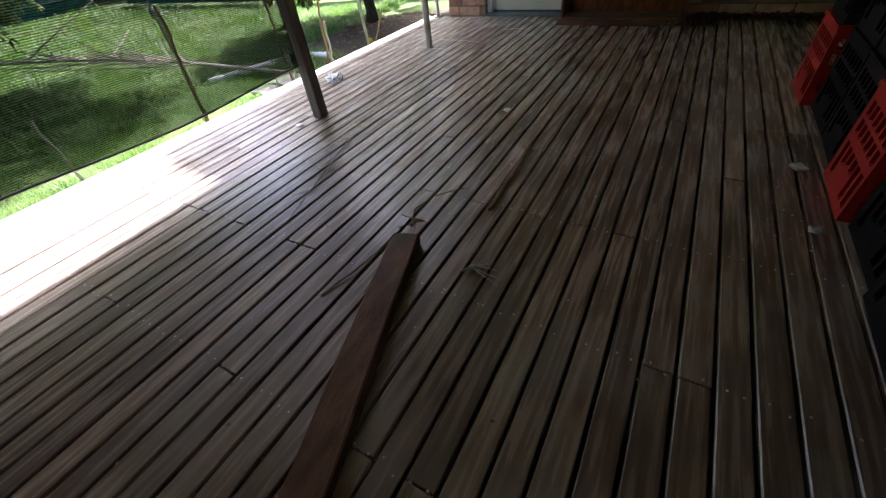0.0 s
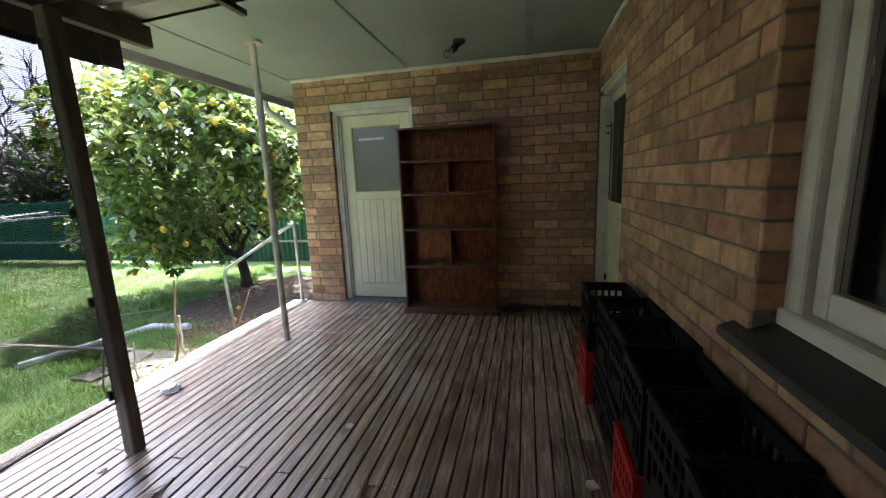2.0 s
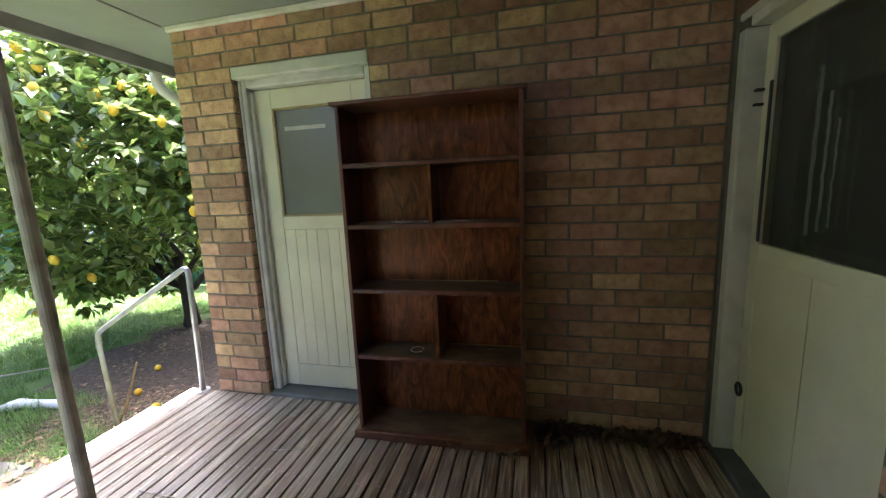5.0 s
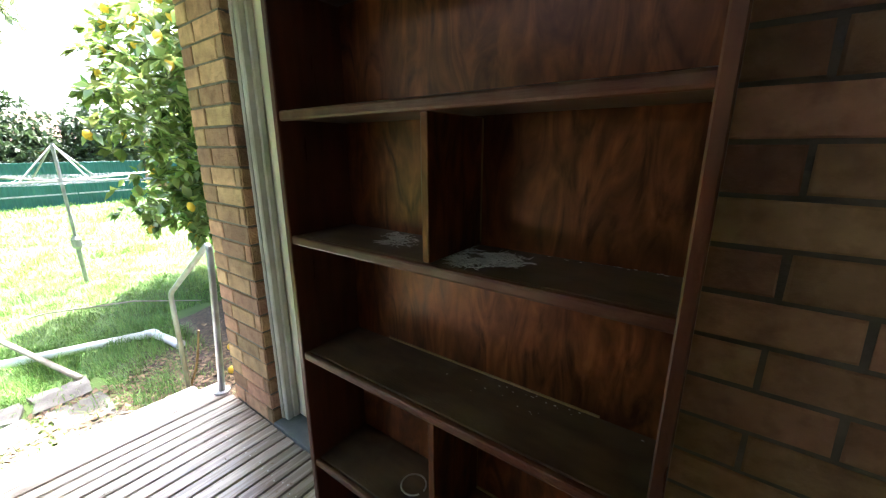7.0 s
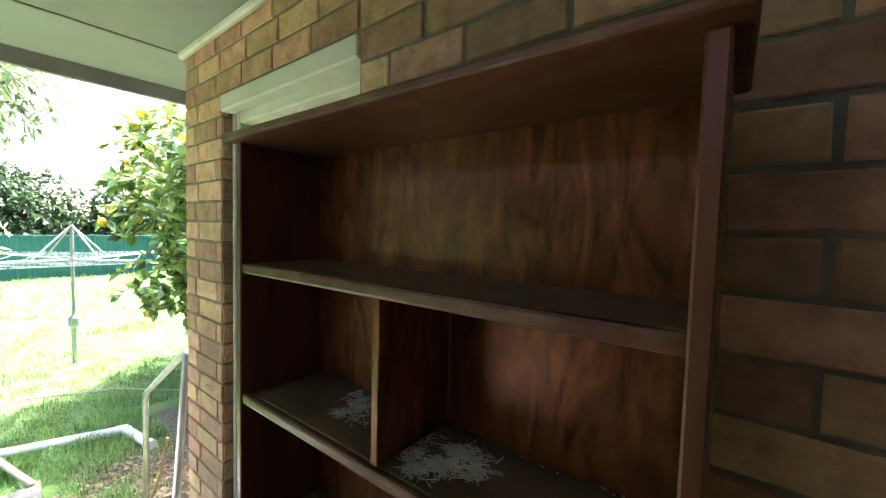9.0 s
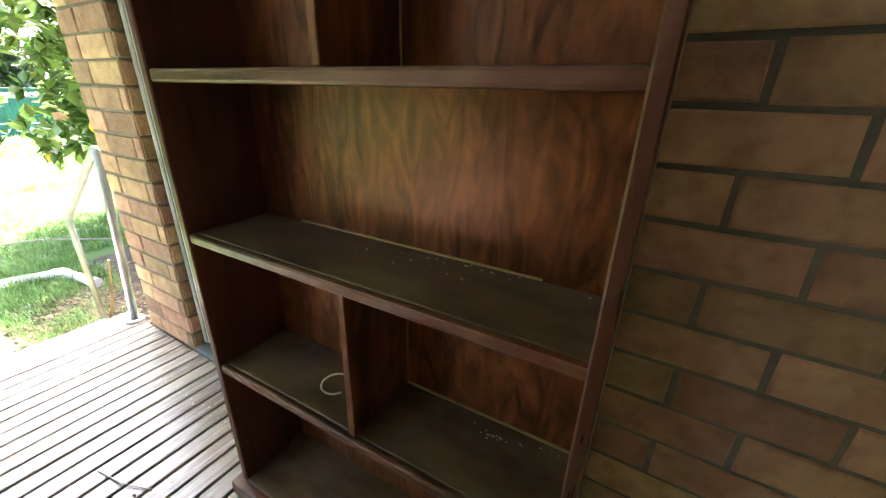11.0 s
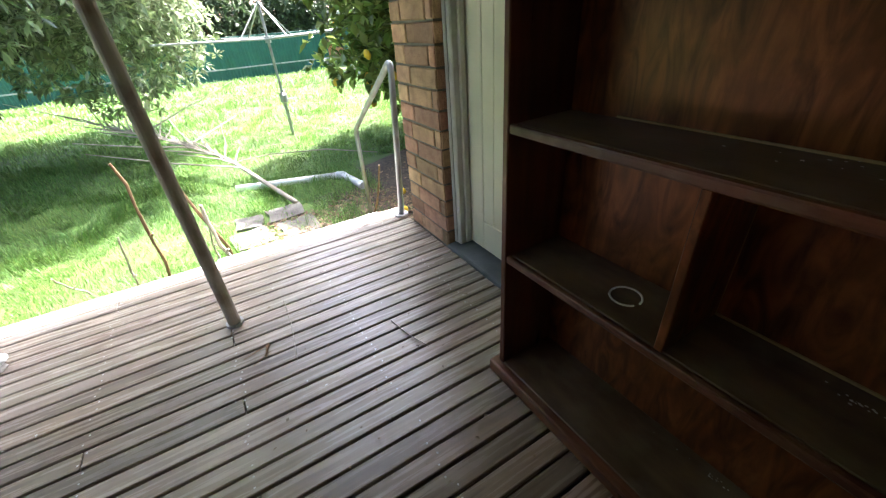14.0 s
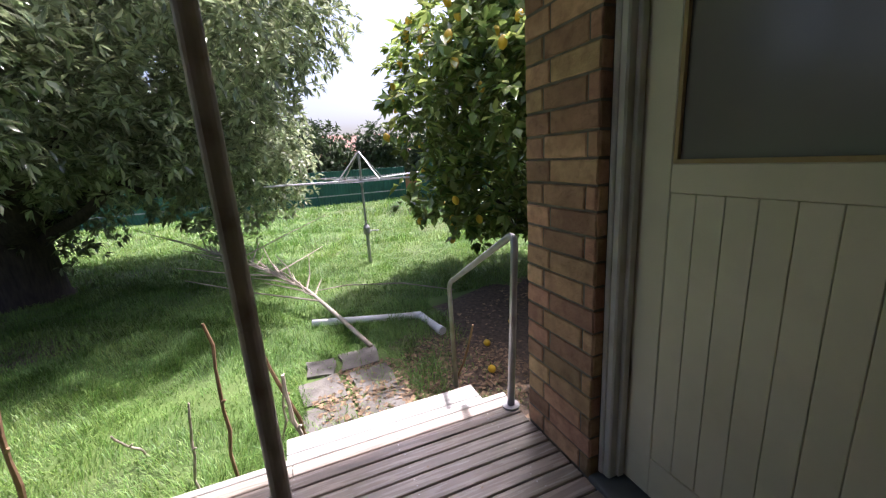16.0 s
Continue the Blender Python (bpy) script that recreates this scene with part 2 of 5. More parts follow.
def net(name, colour, cover, freq):
    """A woven cloth with real gaps: threads in two directions, the rest lets the light through."""
    m = bpy.data.materials.new(name)
    m.use_nodes = True
    n, l = m.node_tree.nodes, m.node_tree.links
    b = n["Principled BSDF"]
    b.inputs["Base Color"].default_value = (*colour, 1)
    b.inputs["Roughness"].default_value = 0.8
    geo, w = n.new("ShaderNodeNewGeometry"), n.new("ShaderNodeTexWave")
    w.bands_direction = "Z"
    w.inputs["Scale"].default_value, w.inputs["Distortion"].default_value = freq, 0.6
    l.new(geo.outputs["Position"], w.inputs["Vector"])
    mr = n.new("ShaderNodeMapRange")
    mr.inputs["To Min"].default_value, mr.inputs["To Max"].default_value = cover - 0.15, cover + 0.15
    l.new(w.outputs["Fac"], mr.inputs["Value"])
    t, ms = n.new("ShaderNodeBsdfTransparent"), n.new("ShaderNodeMixShader")
    l.new(mr.outputs[0], ms.inputs["Fac"])
    l.new(t.outputs[0], ms.inputs[1])
    l.new(b.outputs[0], ms.inputs[2])
    l.new(ms.outputs[0], n["Material Output"].inputs["Surface"])
    return m


SHADE_NET = net("dark_shade_cloth", (0.012, 0.018, 0.014), 0.55, 45.0)
FLY_NET = net("dark_fly_wire", (0.09, 0.09, 0.075), 0.36, 120.0)


# ---- shape helpers ----
def empty(name, at=(0, 0, 0), rz=0.0):
    ob = new(name)
    ob.empty_display_size = 0.1
    ob.matrix_world = pose(*at, 0, 0, rz)
    return ob


def part(name, bm, material, parent=None, label="", smooth=False):
    """Link a bmesh as one mesh object, under a thing or a part."""
    me = bpy.data.meshes.new(name)
    bm.to_mesh(me)
    bm.free()
    me.materials.append(material)
    if smooth:
        for p in me.polygons:
            p.use_smooth = True
    ob = new(name, me)
    ob.parent = parent
    return tagged(ob, label)


def raw(name, verts, faces, material, parent=None, label=""):
    me = bpy.data.meshes.new(name)
    me.from_pydata(verts, [], faces)
    me.materials.append(material)
    ob = new(name, me)
    ob.parent = parent
    return tagged(ob, label)


def box(bm, x0, x1, y0, y1, z0, z1, bevel=0.0, m=None, seg=1):
    r = bmesh.ops.create_cube(bm, size=1.0, matrix=Matrix.Translation(((x0 + x1) / 2, (y0 + y1) / 2, (z0 + z1) / 2)) @ Matrix.Diagonal((x1 - x0, y1 - y0, z1 - z0, 1)))
    vs = r["verts"]
    if bevel:
        es = list({e for v in vs for e in v.link_edges})
        r2 = bmesh.ops.bevel(bm, geom=es, offset=bevel, segments=seg, affect="EDGES", profile=0.5)
        vs = [v for v in {v for f in r2["faces"] for v in f.verts} | set(v for v in vs if v.is_valid)]
    if m is not None:
        bmesh.ops.transform(bm, matrix=m, verts=[v for v in vs if v.is_valid])
    return bm


def boxed(*args, **kw):
    return box(bmesh.new(), *args, **kw)


def tube(bm, pts, radii, n=10, cap=True):
    """A round bar along points, with a radius at each."""
    pts = [Vector(p) for p in pts]
    if not hasattr(radii, "__len__"):
        radii = [radii] * len(pts)
    rings, side = [], None
    for i, p in enumerate(pts):
        d = (pts[min(i + 1, len(pts) - 1)] - pts[max(i - 1, 0)]).normalized()
        if side is None:
            side = d.orthogonal().normalized()
        side = (side - d * side.dot(d)).normalized()
        up = d.cross(side)
        rings.append([bm.verts.new(p + (side * math.cos(a) + up * math.sin(a)) * radii[i]) for a in [2 * math.pi * k / n for k in range(n)]])
    for a, b in zip(rings, rings[1:]):
        for k in range(n):
            bm.faces.new((a[k], a[(k + 1) % n], b[(k + 1) % n], b[k]))
    if cap:
        bm.faces.new(rings[0][::-1])
        bm.faces.new(rings[-1])
    return bm


def tubed(pts, radii, n=10):
    return tube(bmesh.new(), pts, radii, n)


def arc_path(pts, r, k=6):
    """Rounded corners along a line of points."""
    pts = [Vector(p) for p in pts]
    out = [pts[0]]
    for a, b, c in zip(pts, pts[1:], pts[2:]):
        p, q = b + (a - b).normalized() * r, b + (c - b).normalized() * r
        for i in range(k + 1):
            s = i / k
            out.append(p * (1 - s) ** 2 + b * 2 * s * (1 - s) + q * s * s)
    return out + [pts[-1]]


def ground_z(x, y=0.0):
    s = min(max((-1.5 - x) / 7.0, 0.0), 1.0)
    return -0.62 - 0.2 * s


# ---- measures ----
WALL_H, RIGHT_X = 2.41, 3.068
COURSE, MODULE = WALL_H / 27, 0.2375
DOOR_X0, DOOR_X1, DOOR_TOP = 0.414, 1.307, 2.105
RD_Y0, RD_Y1, RD_TOP = -0.035, -0.975, 2.06
WIN_Y0, WIN_Y1, WIN_Z0, WIN_Z1 = -2.612, -4.66, 0.9, 2.06
DECK_X0, DECK_Y0 = -0.235, -5.6

# ---- ground ----
bm = bmesh.new()
xs = [400, 20, 3, 0, -1.5, -2.5, -3.5, -4.5, -5.5, -6.5, -7.5, -8.5, -20, -60, -400]
ys = [-400, -60, -20, -10, -5, 0, 5, 10, 20, 60, 400]
grid = [[bm.verts.new((x, y, ground_z(x, y))) for y in ys] for x in xs]
for i in range(len(xs) - 1):
    for j in range(len(ys) - 1):
        bm.faces.new((grid[i][j], grid[i][j + 1], grid[i + 1][j + 1], grid[i + 1][j]))
tagged(part("ground", bm, LAWN), "lawn soil of a suburban back garden, reaching the horizon", "ground", kind="structure")

# ---- walls: backing of mortar, bricks come last in the file ----
bm = bmesh.new()
box(bm, 0.006, DOOR_X0 - 0.007, 0.006, 0.24, -0.62, WALL_H)
box(bm, DOOR_X0 - 0.007, DOOR_X1, 0.006, 0.24, DOOR_TOP, WALL_H)
box(bm, DOOR_X1, 3.4, 0.006, 0.24, -0.62, WALL_H)
wall_north = tagged(part("wall_north", bm, MORTAR), "end wall of cream-orange bricks with recessed grey mortar joints", "wall", kind="structure")
bm = bmesh.new()
X = RIGHT_X + 0.006
box(bm, X, X + 0.23, RD_Y0, 0.0, -0.62, WALL_H)
box(bm, X, X + 0.23, RD_Y1, RD_Y0, RD_TOP, WALL_H)
box(bm, X, X + 0.23, WIN_Y0, RD_Y1, -0.62, WALL_H)
box(bm, X, X + 0.23, WIN_Y1, WIN_Y0, -0.62, WIN_Z0 - 0.06)
box(bm, X, X + 0.23, WIN_Y1, WIN_Y0, WIN_Z1, WALL_H)
box(bm, X, X + 0.23, -6.2, WIN_Y1, -0.62, WALL_H)
wall_east = tagged(part("wall_east", bm, MORTAR), "long side wall of cream-orange bricks beside the deck", "wall", kind="structure")
# added unseen walls: they cut south and west light on the side wall
bm = bmesh.new()
box(bm, 0.38, 3.4, -5.75, -5.65, -0.62, 2.45)
box(bm, 0.38, 0.46, -5.65, -4.45, -0.62, 2.1)
tagged(part("wall_south", bm, MORTAR), "unseen plain wall added behind the porch to block light", "wall", kind="structure")
# the house behind the two walls
bm = bmesh.new()
box(bm, 0.006, 0.2, 0.24, 6.0, -0.62, WALL_H)
tagged(part("wall_west", bm, MORTAR), "side wall of the house facing the garden", "wall", kind="structure")
bm = bmesh.new()
box(bm, 5.9, 6.0, -6.2, 6.0, -0.62, WALL_H)
box(bm, 3.4, 5.9, -6.3, -6.2, -0.62, WALL_H)
box(bm, 0.2, 5.9, 5.9, 6.0, -0.62, WALL_H)
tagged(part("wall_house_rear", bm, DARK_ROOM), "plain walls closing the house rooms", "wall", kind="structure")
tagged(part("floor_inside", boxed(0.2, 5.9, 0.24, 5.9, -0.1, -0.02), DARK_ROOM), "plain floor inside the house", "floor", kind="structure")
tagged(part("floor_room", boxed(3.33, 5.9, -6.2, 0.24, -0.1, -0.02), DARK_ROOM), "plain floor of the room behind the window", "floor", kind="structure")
bm = bmesh.new()
box(bm, -0.62, 6.2, -2.1, 6.2, 2.62, 2.7)
box(bm, 3.33, 6.2, -6.3, -2.1, 2.62, 2.7)
tagged(part("roof", bm, ROOF_TILE), "low tiled house roof above the porch ceiling", "roof", kind="structure")

# ---- porch ceiling ----
bm = bmesh.new()
box(bm, -0.6, 3.4, -2.1, 0.24, 2.41, 2.45)
box(bm, -0.6, 0.0, 0.24, 6.0, 2.41, 2.45)
box(bm, 3.32, 5.9, -6.2, 0.24, 2.41, 2.45)
box(bm, 0.0, 5.9, 0.24, 5.9, 2.41, 2.45)
tagged(part("ceiling", bm, CEILING), "pale green-grey fibre sheet ceiling, slightly stained", "ceiling", kind="structure")
bm = bmesh.new()
for x, w in ((-0.02, 0.011), (1.28, 0.014), (2.45, 0.03)):
    box(bm, x - w, x + w, -2.1, -0.03, 2.402, 2.41, 0.002)
tagged(part("trim_ceiling_strip", bm, GREY_TRIM), "narrow cover strips along the ceiling sheet joints", "trim", kind="structure")
bm = bmesh.new()
box(bm, 0.0, RIGHT_X, -0.03, -0.001, 2.375, 2.41, 0.008)
box(bm, RIGHT_X - 0.03, RIGHT_X - 0.001, -2.1, -0.03, 2.375, 2.41, 0.008)
tagged(part("trim_cornice", bm, TRIM_WHITE), "quad moulding between brick wall and ceiling", "trim", kind="structure")
bm = bmesh.new()
box(bm, -0.64, -0.6, -2.1, 6.2, 2.33, 2.62)
box(bm, -0.6, 0.0, 0.62, 0.64, 2.405, 2.41)
tagged(part("fascia", bm, GREY_TRIM), "dark grey painted fascia board along the eave", "fascia", kind="structure")
bm = bmesh.new()
box(bm, -0.76, -0.642, -2.1, 6.2, 2.45, 2.56, 0.02)
tagged(part("gutter", bm, TRIM_WHITE), "white metal gutter along the eave edge", "gutter", kind="structure")
dp = empty("downpipe", (-0.1, 0.5, -0.6))
part("pipe", tubed(arc_path([(-0.58, -0.02, 3.0), (-0.58, -0.02, 2.84), (0.05, 0.0, 2.4), (0.05, 0.0, 0.02)], 0.08), 0.04, 12), TRIM_WHITE, dp, smooth=True)
part("wall_bracket", tubed([(0.05, 0.0, 1.6), (0.05, 0.0, 1.64)], 0.046, 12), GALV, dp)
tagged(dp, "white painted downpipe bending from the gutter to the wall", "downpipe")

# ---- pergola roof ----
roof2 = empty("patio_cover", (0.37, -2.47, 2.2))
RX = lambda x: 2.205 + (x - 0.3) * 0.045
def corrugated(x0, x1, y0, y1, zf, pitch=0.19, rib=0.022):
    vs, y, prof = [], y0, []
    while y < y1 - 1e-6:
        for dy, dz in ((0.0, 0.0), (0.12, 0.0), (0.137, rib), (0.165, rib), (0.182, 0.0)):
            prof.append((min(y + dy, y1), dz))
        y += pitch
    prof.append((y1, 0.0))
    for x in (x0, x1):
        vs += [(x, yy, zf(x) + dz) for yy, dz in prof]
    k = len(prof)
    vs += [(x, yy, z + 0.002) for x, yy, z in vs]
    fs = [(i, i + 1, k + i + 1, k + i) for i in range(k - 1)] + [(2 * k + i + 1, 2 * k + i, 3 * k + i, 3 * k + i + 1) for i in range(k - 1)]
    fs += [(i + 1, i, 2 * k + i, 2 * k + i + 1) for i in range(k - 1)] + [(k + i, k + i + 1, 3 * k + i + 1, 3 * k + i) for i in range(k - 1)]
    return vs, fs
_o = Vector((0.37, -2.47, 2.2))
def local(verts, o):
    return [(x - o[0], y - o[1], z - o[2]) for x, y, z in verts]
# sheet runs past the edge beam: added unseen overhang that blocks sun
v, f = corrugated(-0.05, 3.08, -5.55, -1.98, RX)
raw("roof_sheet", local(v, _o), f, SHEET, roof2, "weathered cream ribbed steel sheeting")
for y in (-2.47, -4.0, -5.4):
    vs = bmesh.new()
    box(vs, 0.4, 3.07, y - 0.022, y + 0.022, -0.1, 0.0)
    for w in vs.verts:
        w.co.z += RX(w.co.x) - 0.002
    bmesh.ops.translate(vs, vec=-_o, verts=vs.verts)
    part("cross_beam", vs, BEAM, roof2)
for x in (0.97, 1.73, 2.5):
    vs = boxed(x - 0.018, x + 0.018, -5.5, -1.9, RX(x) - 0.032, RX(x) - 0.001, 0.003)
    bmesh.ops.translate(vs, vec=-_o, verts=vs.verts)
    part("batten", vs, BEAM, roof2)
vs = boxed(0.385, 0.435, -5.55, -1.97, 2.08, 2.19, 0.004)
bmesh.ops.translate(vs, vec=-_o, verts=vs.verts)
part("edge_beam", vs, BEAM, roof2)
vs = boxed(0.362, 0.38, -5.55, -1.95, 2.15, 2.2, 0.003)
bmesh.ops.translate(vs, vec=-_o, verts=vs.verts)
part("edge_flashing", vs, POST_PAINT, roof2, "pale metal edge flashing")
# short strips of sheet hang under the edge beam
random.seed(4)
y = -5.5
while y < -2.1:
    w = random.uniform(0.11, 0.16)
    zl = 1.945 + random.uniform(-0.015, 0.012)
    vs = boxed(0.348 + random.uniform(0, 0.008), 0.364, y, y + w - 0.004, zl, 2.12, 0.002)
    bmesh.ops.translate(vs, vec=-_o, verts=vs.verts)
    part("valance_strip", vs, BEAM, roof2)
    y += w
for x in (1.7, 1.76):
    vs = tubed(arc_path([(x, -1.97, 2.262), (x, -1.97, 2.21), (x + 0.02, -1.965, 2.16), (x + 0.035, -1.965, 2.2)], 0.015), 0.003, 6)
    bmesh.ops.translate(vs, vec=-_o, verts=vs.verts)
    part("wire_hook", vs, BLACK_FITTING, roof2)
tagged(roof2, "lean-to patio cover of ribbed steel on dark timber beams", "patio cover")

# ---- posts ----
post = empty("verandah_post", (0.392, -1.083, 0))
part("pole", tubed([(0, 0, 0), (0, 0, 0.9), (0, 0, 0.901), (0, 0, 0.915), (0, 0, 0.916), (0, 0, 2.4)], [0.026, 0.026, 0.0245, 0.0245, 0.026, 0.026], 16), POST_PAINT, post, smooth=False)
part("top_flange", tubed([(0, 0, 2.388), (0, 0, 2.41)], 0.07, 20), POST_PAINT, post)
part("base_collar", tubed([(0, 0, 0.0), (0, 0, 0.012)], 0.036, 16), GALV, post)
tagged(post, "thin round steel post in flaking beige paint on the deck", "post")
post2 = empty("square_post", (0.455, -2.47, 0))
part("shaft", boxed(-0.033, 0.033, -0.033, 0.033, 0, 2.09, 0.006), TIMBER_POST, post2)
for z in (1.2, 0.78, 0.3):
    part("clip", boxed(-0.05, -0.03, -0.045, -0.02, z, z + 0.05, 0.004), BLACK_FITTING, post2)
tagged(post2, "weathered square timber post holding the shade cloth", "post", group="patio posts")
copy_thing(post2, pose(0.455, -5.4, 0))
# the cloth sags between its ties
n_u, n_v = 40, 14
vs, fs = [], []
for a in range(n_u + 1):
    for c in range(n_v + 1):
        u, q = a / n_u, c / n_v
        yy = -2.5 - u * 2.88
        low = 0.29 - 0.03 * math.sin(u * 2 * math.pi) ** 2
        zz = low + q * (1.96 - low)
        vs.append((0.442 - 0.012 * math.sin(u * 9) * math.sin(q * 3.1), yy, zz))
fs = [(a * (n_v + 1) + c, (a + 1) * (n_v + 1) + c, (a + 1) * (n_v + 1) + c + 1, a * (n_v + 1) + c + 1) for a in range(n_u) for c in range(n_v)]
cloth = empty("shade_cloth", (0, 0, 0))
ob = raw("cloth", vs, fs, SHADE_NET, cloth)
sm = ob.modifiers.new("thick", "SOLIDIFY")
sm.thickness = 0.001
part("hem_cord", tubed([(0.442, -2.5 - 2.88 * a / 20, 0.29 - 0.03 * math.sin(a / 20 * 2 * math.pi) ** 2) for a in range(21)], 0.005, 6), BLACK_FITTING, cloth)
tagged(cloth, "dark see-through shade cloth hung between the posts", "shade cloth")

# ---- north door ----
door = empty("door_1", (DOOR_X0, 0, 0))
DW = DOOR_X1 - DOOR_X0
FR = 0.05
for nm, a in (("jamb", (-0.005, FR, 0.052, 0.19, 0.0, DOOR_TOP - 0.002)), ("jamb", (DW - FR, DW - 0.002, 0.052, 0.19, 0.0, DOOR_TOP - 0.002)), ("door_head", (FR, DW - FR, 0.052, 0.19, DOOR_TOP - FR - 0.03, DOOR_TOP - 0.002))):
    part(nm, boxed(*a, 0.006), TRIM_WHITE, door)
for a in ((FR - 0.002, FR + 0.016, 0.084, 0.113, 0.03, DOOR_TOP - 0.1), (DW - FR - 0.016, DW - FR + 0.002, 0.084, 0.113, 0.03, DOOR_TOP - 0.1)):
    part("door_stop", boxed(*a, 0.003), TRIM_WHITE, door)
part("outer_moulding", boxed(0.001, 0.022, 0.042, 0.056, 0.023, DOOR_TOP - 0.04, 0.005), TRIM_WHITE, door)
part("outer_moulding", boxed(0.001, DW, -0.006, 0.052, DOOR_TOP - 0.038, DOOR_TOP + 0.03, 0.006), TRIM_WHITE, door)
part("threshold", boxed(0.0, DW, -0.005, 0.24, -0.1, 0.022, 0.006), CONCRETE, door, "grey cement threshold")
L0, L1, LZ0, LZ1, LY = FR + 0.004, DW - FR - 0.004, 0.03, DOOR_TOP - FR - 0.034, 0.116
GZ0, GZ1, ST = 1.222, LZ1 - 0.115, 0.115
leaf = part("door_leaf", boxed(L0, L0 + ST, LY, LY + 0.04, LZ0, LZ1, 0.003), CREAM, door, "cream painted timber door leaf")
for a in ((L1 - ST, L1, LY, LY + 0.04, LZ0, LZ1), (L0 + ST, L1 - ST, LY, LY + 0.04, GZ1, LZ1), (L0 + ST, L1 - ST, LY, LY + 0.04, GZ0 - 0.085, GZ0), (L0 + ST, L1 - ST, LY, LY + 0.04, LZ0, LZ0 + 0.16)):
    part("rail", boxed(*a, 0.003), CREAM, leaf)
nb = 7
for k in range(nb):
    a, b = L0 + ST + (L1 - L0 - 2 * ST) * k / nb, L0 + ST + (L1 - L0 - 2 * ST) * (k + 1) / nb
    part("board", boxed(a + 0.0008, b - 0.0008, LY + 0.0025, LY + 0.03, LZ0 + 0.161, GZ0 - 0.086, 0.0018), CREAM, leaf)
part("pane", boxed(L0 + ST, L1 - ST, LY + 0.018, LY + 0.024, GZ0, GZ1), PANE, leaf, "dusty obscured glass pane")
for a in ((L0 + ST, L0 + ST + 0.012, LY + 0.004, LY + 0.017, GZ0, GZ1), (L1 - ST - 0.012, L1 - ST, LY + 0.004, LY + 0.017, GZ0, GZ1), (L0 + ST + 0.012, L1 - ST - 0.012, LY + 0.004, LY + 0.017, GZ1 - 0.012, GZ1), (L0 + ST + 0.012, L1 - ST - 0.012, LY + 0.004, LY + 0.017, GZ0, GZ0 + 0.012)):
    part("putty_bead", boxed(*a), PUTTY, leaf)
part("tape_strip", boxed(L0 + ST + 0.07, L0 + ST + 0.36, LY + 0.0145, LY + 0.0175, GZ1 - 0.14, GZ1 - 0.115, 0.001), TRIM_WHITE, leaf, "strip of peeling white tape")
tagged(door, "cream timber door with boarded lower half and obscured pane", "door", kind="structure")

# ---- east door ----
rd = empty("door_2", (RIGHT_X, 0, 0))
A, B = RD_Y0, RD_Y1
part("jamb", boxed(0.004, 0.2, A - 0.06, A - 0.002, 0.0, RD_TOP - 0.076, 0.005), TRIM_WHITE, rd)
part("jamb", boxed(0.06, 0.2, B + 0.002, B + 0.06, 0.0, RD_TOP - 0.002, 0.005), TRIM_WHITE, rd)
part("door_head", boxed(0.02, 0.2, B + 0.06, A - 0.06, RD_TOP - 0.075, RD_TOP - 0.002, 0.005), TRIM_WHITE, rd)
part("head_moulding", boxed(0.004, 0.02, B + 0.002, A - 0.002, RD_TOP - 0.035, RD_TOP - 0.004, 0.004), TRIM_WHITE, rd)
sd = part("screen_door", boxed(0.085, 0.115, A - 0.13, A - 0.064, 0.03, RD_TOP - 0.08, 0.003), CREAM, rd, "cream screen door with torn dark fly wire")
for a in ((0.085, 0.115, B + 0.064, B + 0.13, 0.03, RD_TOP - 0.08), (0.085, 0.115, B + 0.13, A - 0.13, RD_TOP - 0.15, RD_TOP - 0.08), (0.085, 0.115, B + 0.13, A - 0.13, 1.0, 1.07)):
    part("rail", boxed(*a, 0.003), CREAM, sd)
part("lower_panel", boxed(0.092, 0.108, (A + B) / 2 + 0.002, A - 0.13, 0.03, 1.0), CREAM, sd)
part("lower_panel", boxed(0.092, 0.108, B + 0.13, (A + B) / 2 - 0.002, 0.03, 1.0), CREAM, sd)
part("fly_wire", boxed(0.098, 0.1, B + 0.13, A - 0.13, 1.07, RD_TOP - 0.15), FLY_NET, sd, "dark fly wire")
part("wire_flap", boxed(0.076, 0.083, A - 0.142, A - 0.122, 1.08, 1.75, 0.003), BLACK_FITTING, sd, "torn black fly wire edge")
for z in (1.72, 1.66):
    part("latch", boxed(0.05, 0.085, A - 0.08, A - 0.035, z, z + 0.012, 0.003), BLACK_FITTING, sd)
part("pull_ring", tubed([(0.078, A - 0.09 + 0.022 * math.cos(t), 0.36 + 0.03 * math.sin(t)) for t in [k * math.pi / 6 for k in range(13)]], 0.007, 6), BLACK_FITTING, sd, "dark metal ring pull")
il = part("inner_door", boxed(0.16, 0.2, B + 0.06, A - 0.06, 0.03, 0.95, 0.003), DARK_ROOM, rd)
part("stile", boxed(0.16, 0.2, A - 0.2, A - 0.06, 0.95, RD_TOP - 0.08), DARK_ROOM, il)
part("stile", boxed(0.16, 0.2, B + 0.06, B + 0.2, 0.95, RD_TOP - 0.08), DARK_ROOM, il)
part("pane", boxed(0.178, 0.182, B + 0.2, A - 0.2, 0.95, RD_TOP - 0.08), GLASS, il)
random.seed(9)
for k, yy in enumerate((-0.34, -0.4, -0.45)):
    part("bead_string", tubed([(0.15, yy + random.uniform(-0.004, 0.004), 1.75 - 0.02 * i - 0.1 * k) for i in range(32 - 6 * k)], 0.006 - 0.0013 * k, 6), WHITE_PLASTIC, il, "pale bead string behind the wire")
part("threshold", boxed(0.0, 0.2, B, A, -0.1, 0.02, 0.005), CONCRETE, rd)
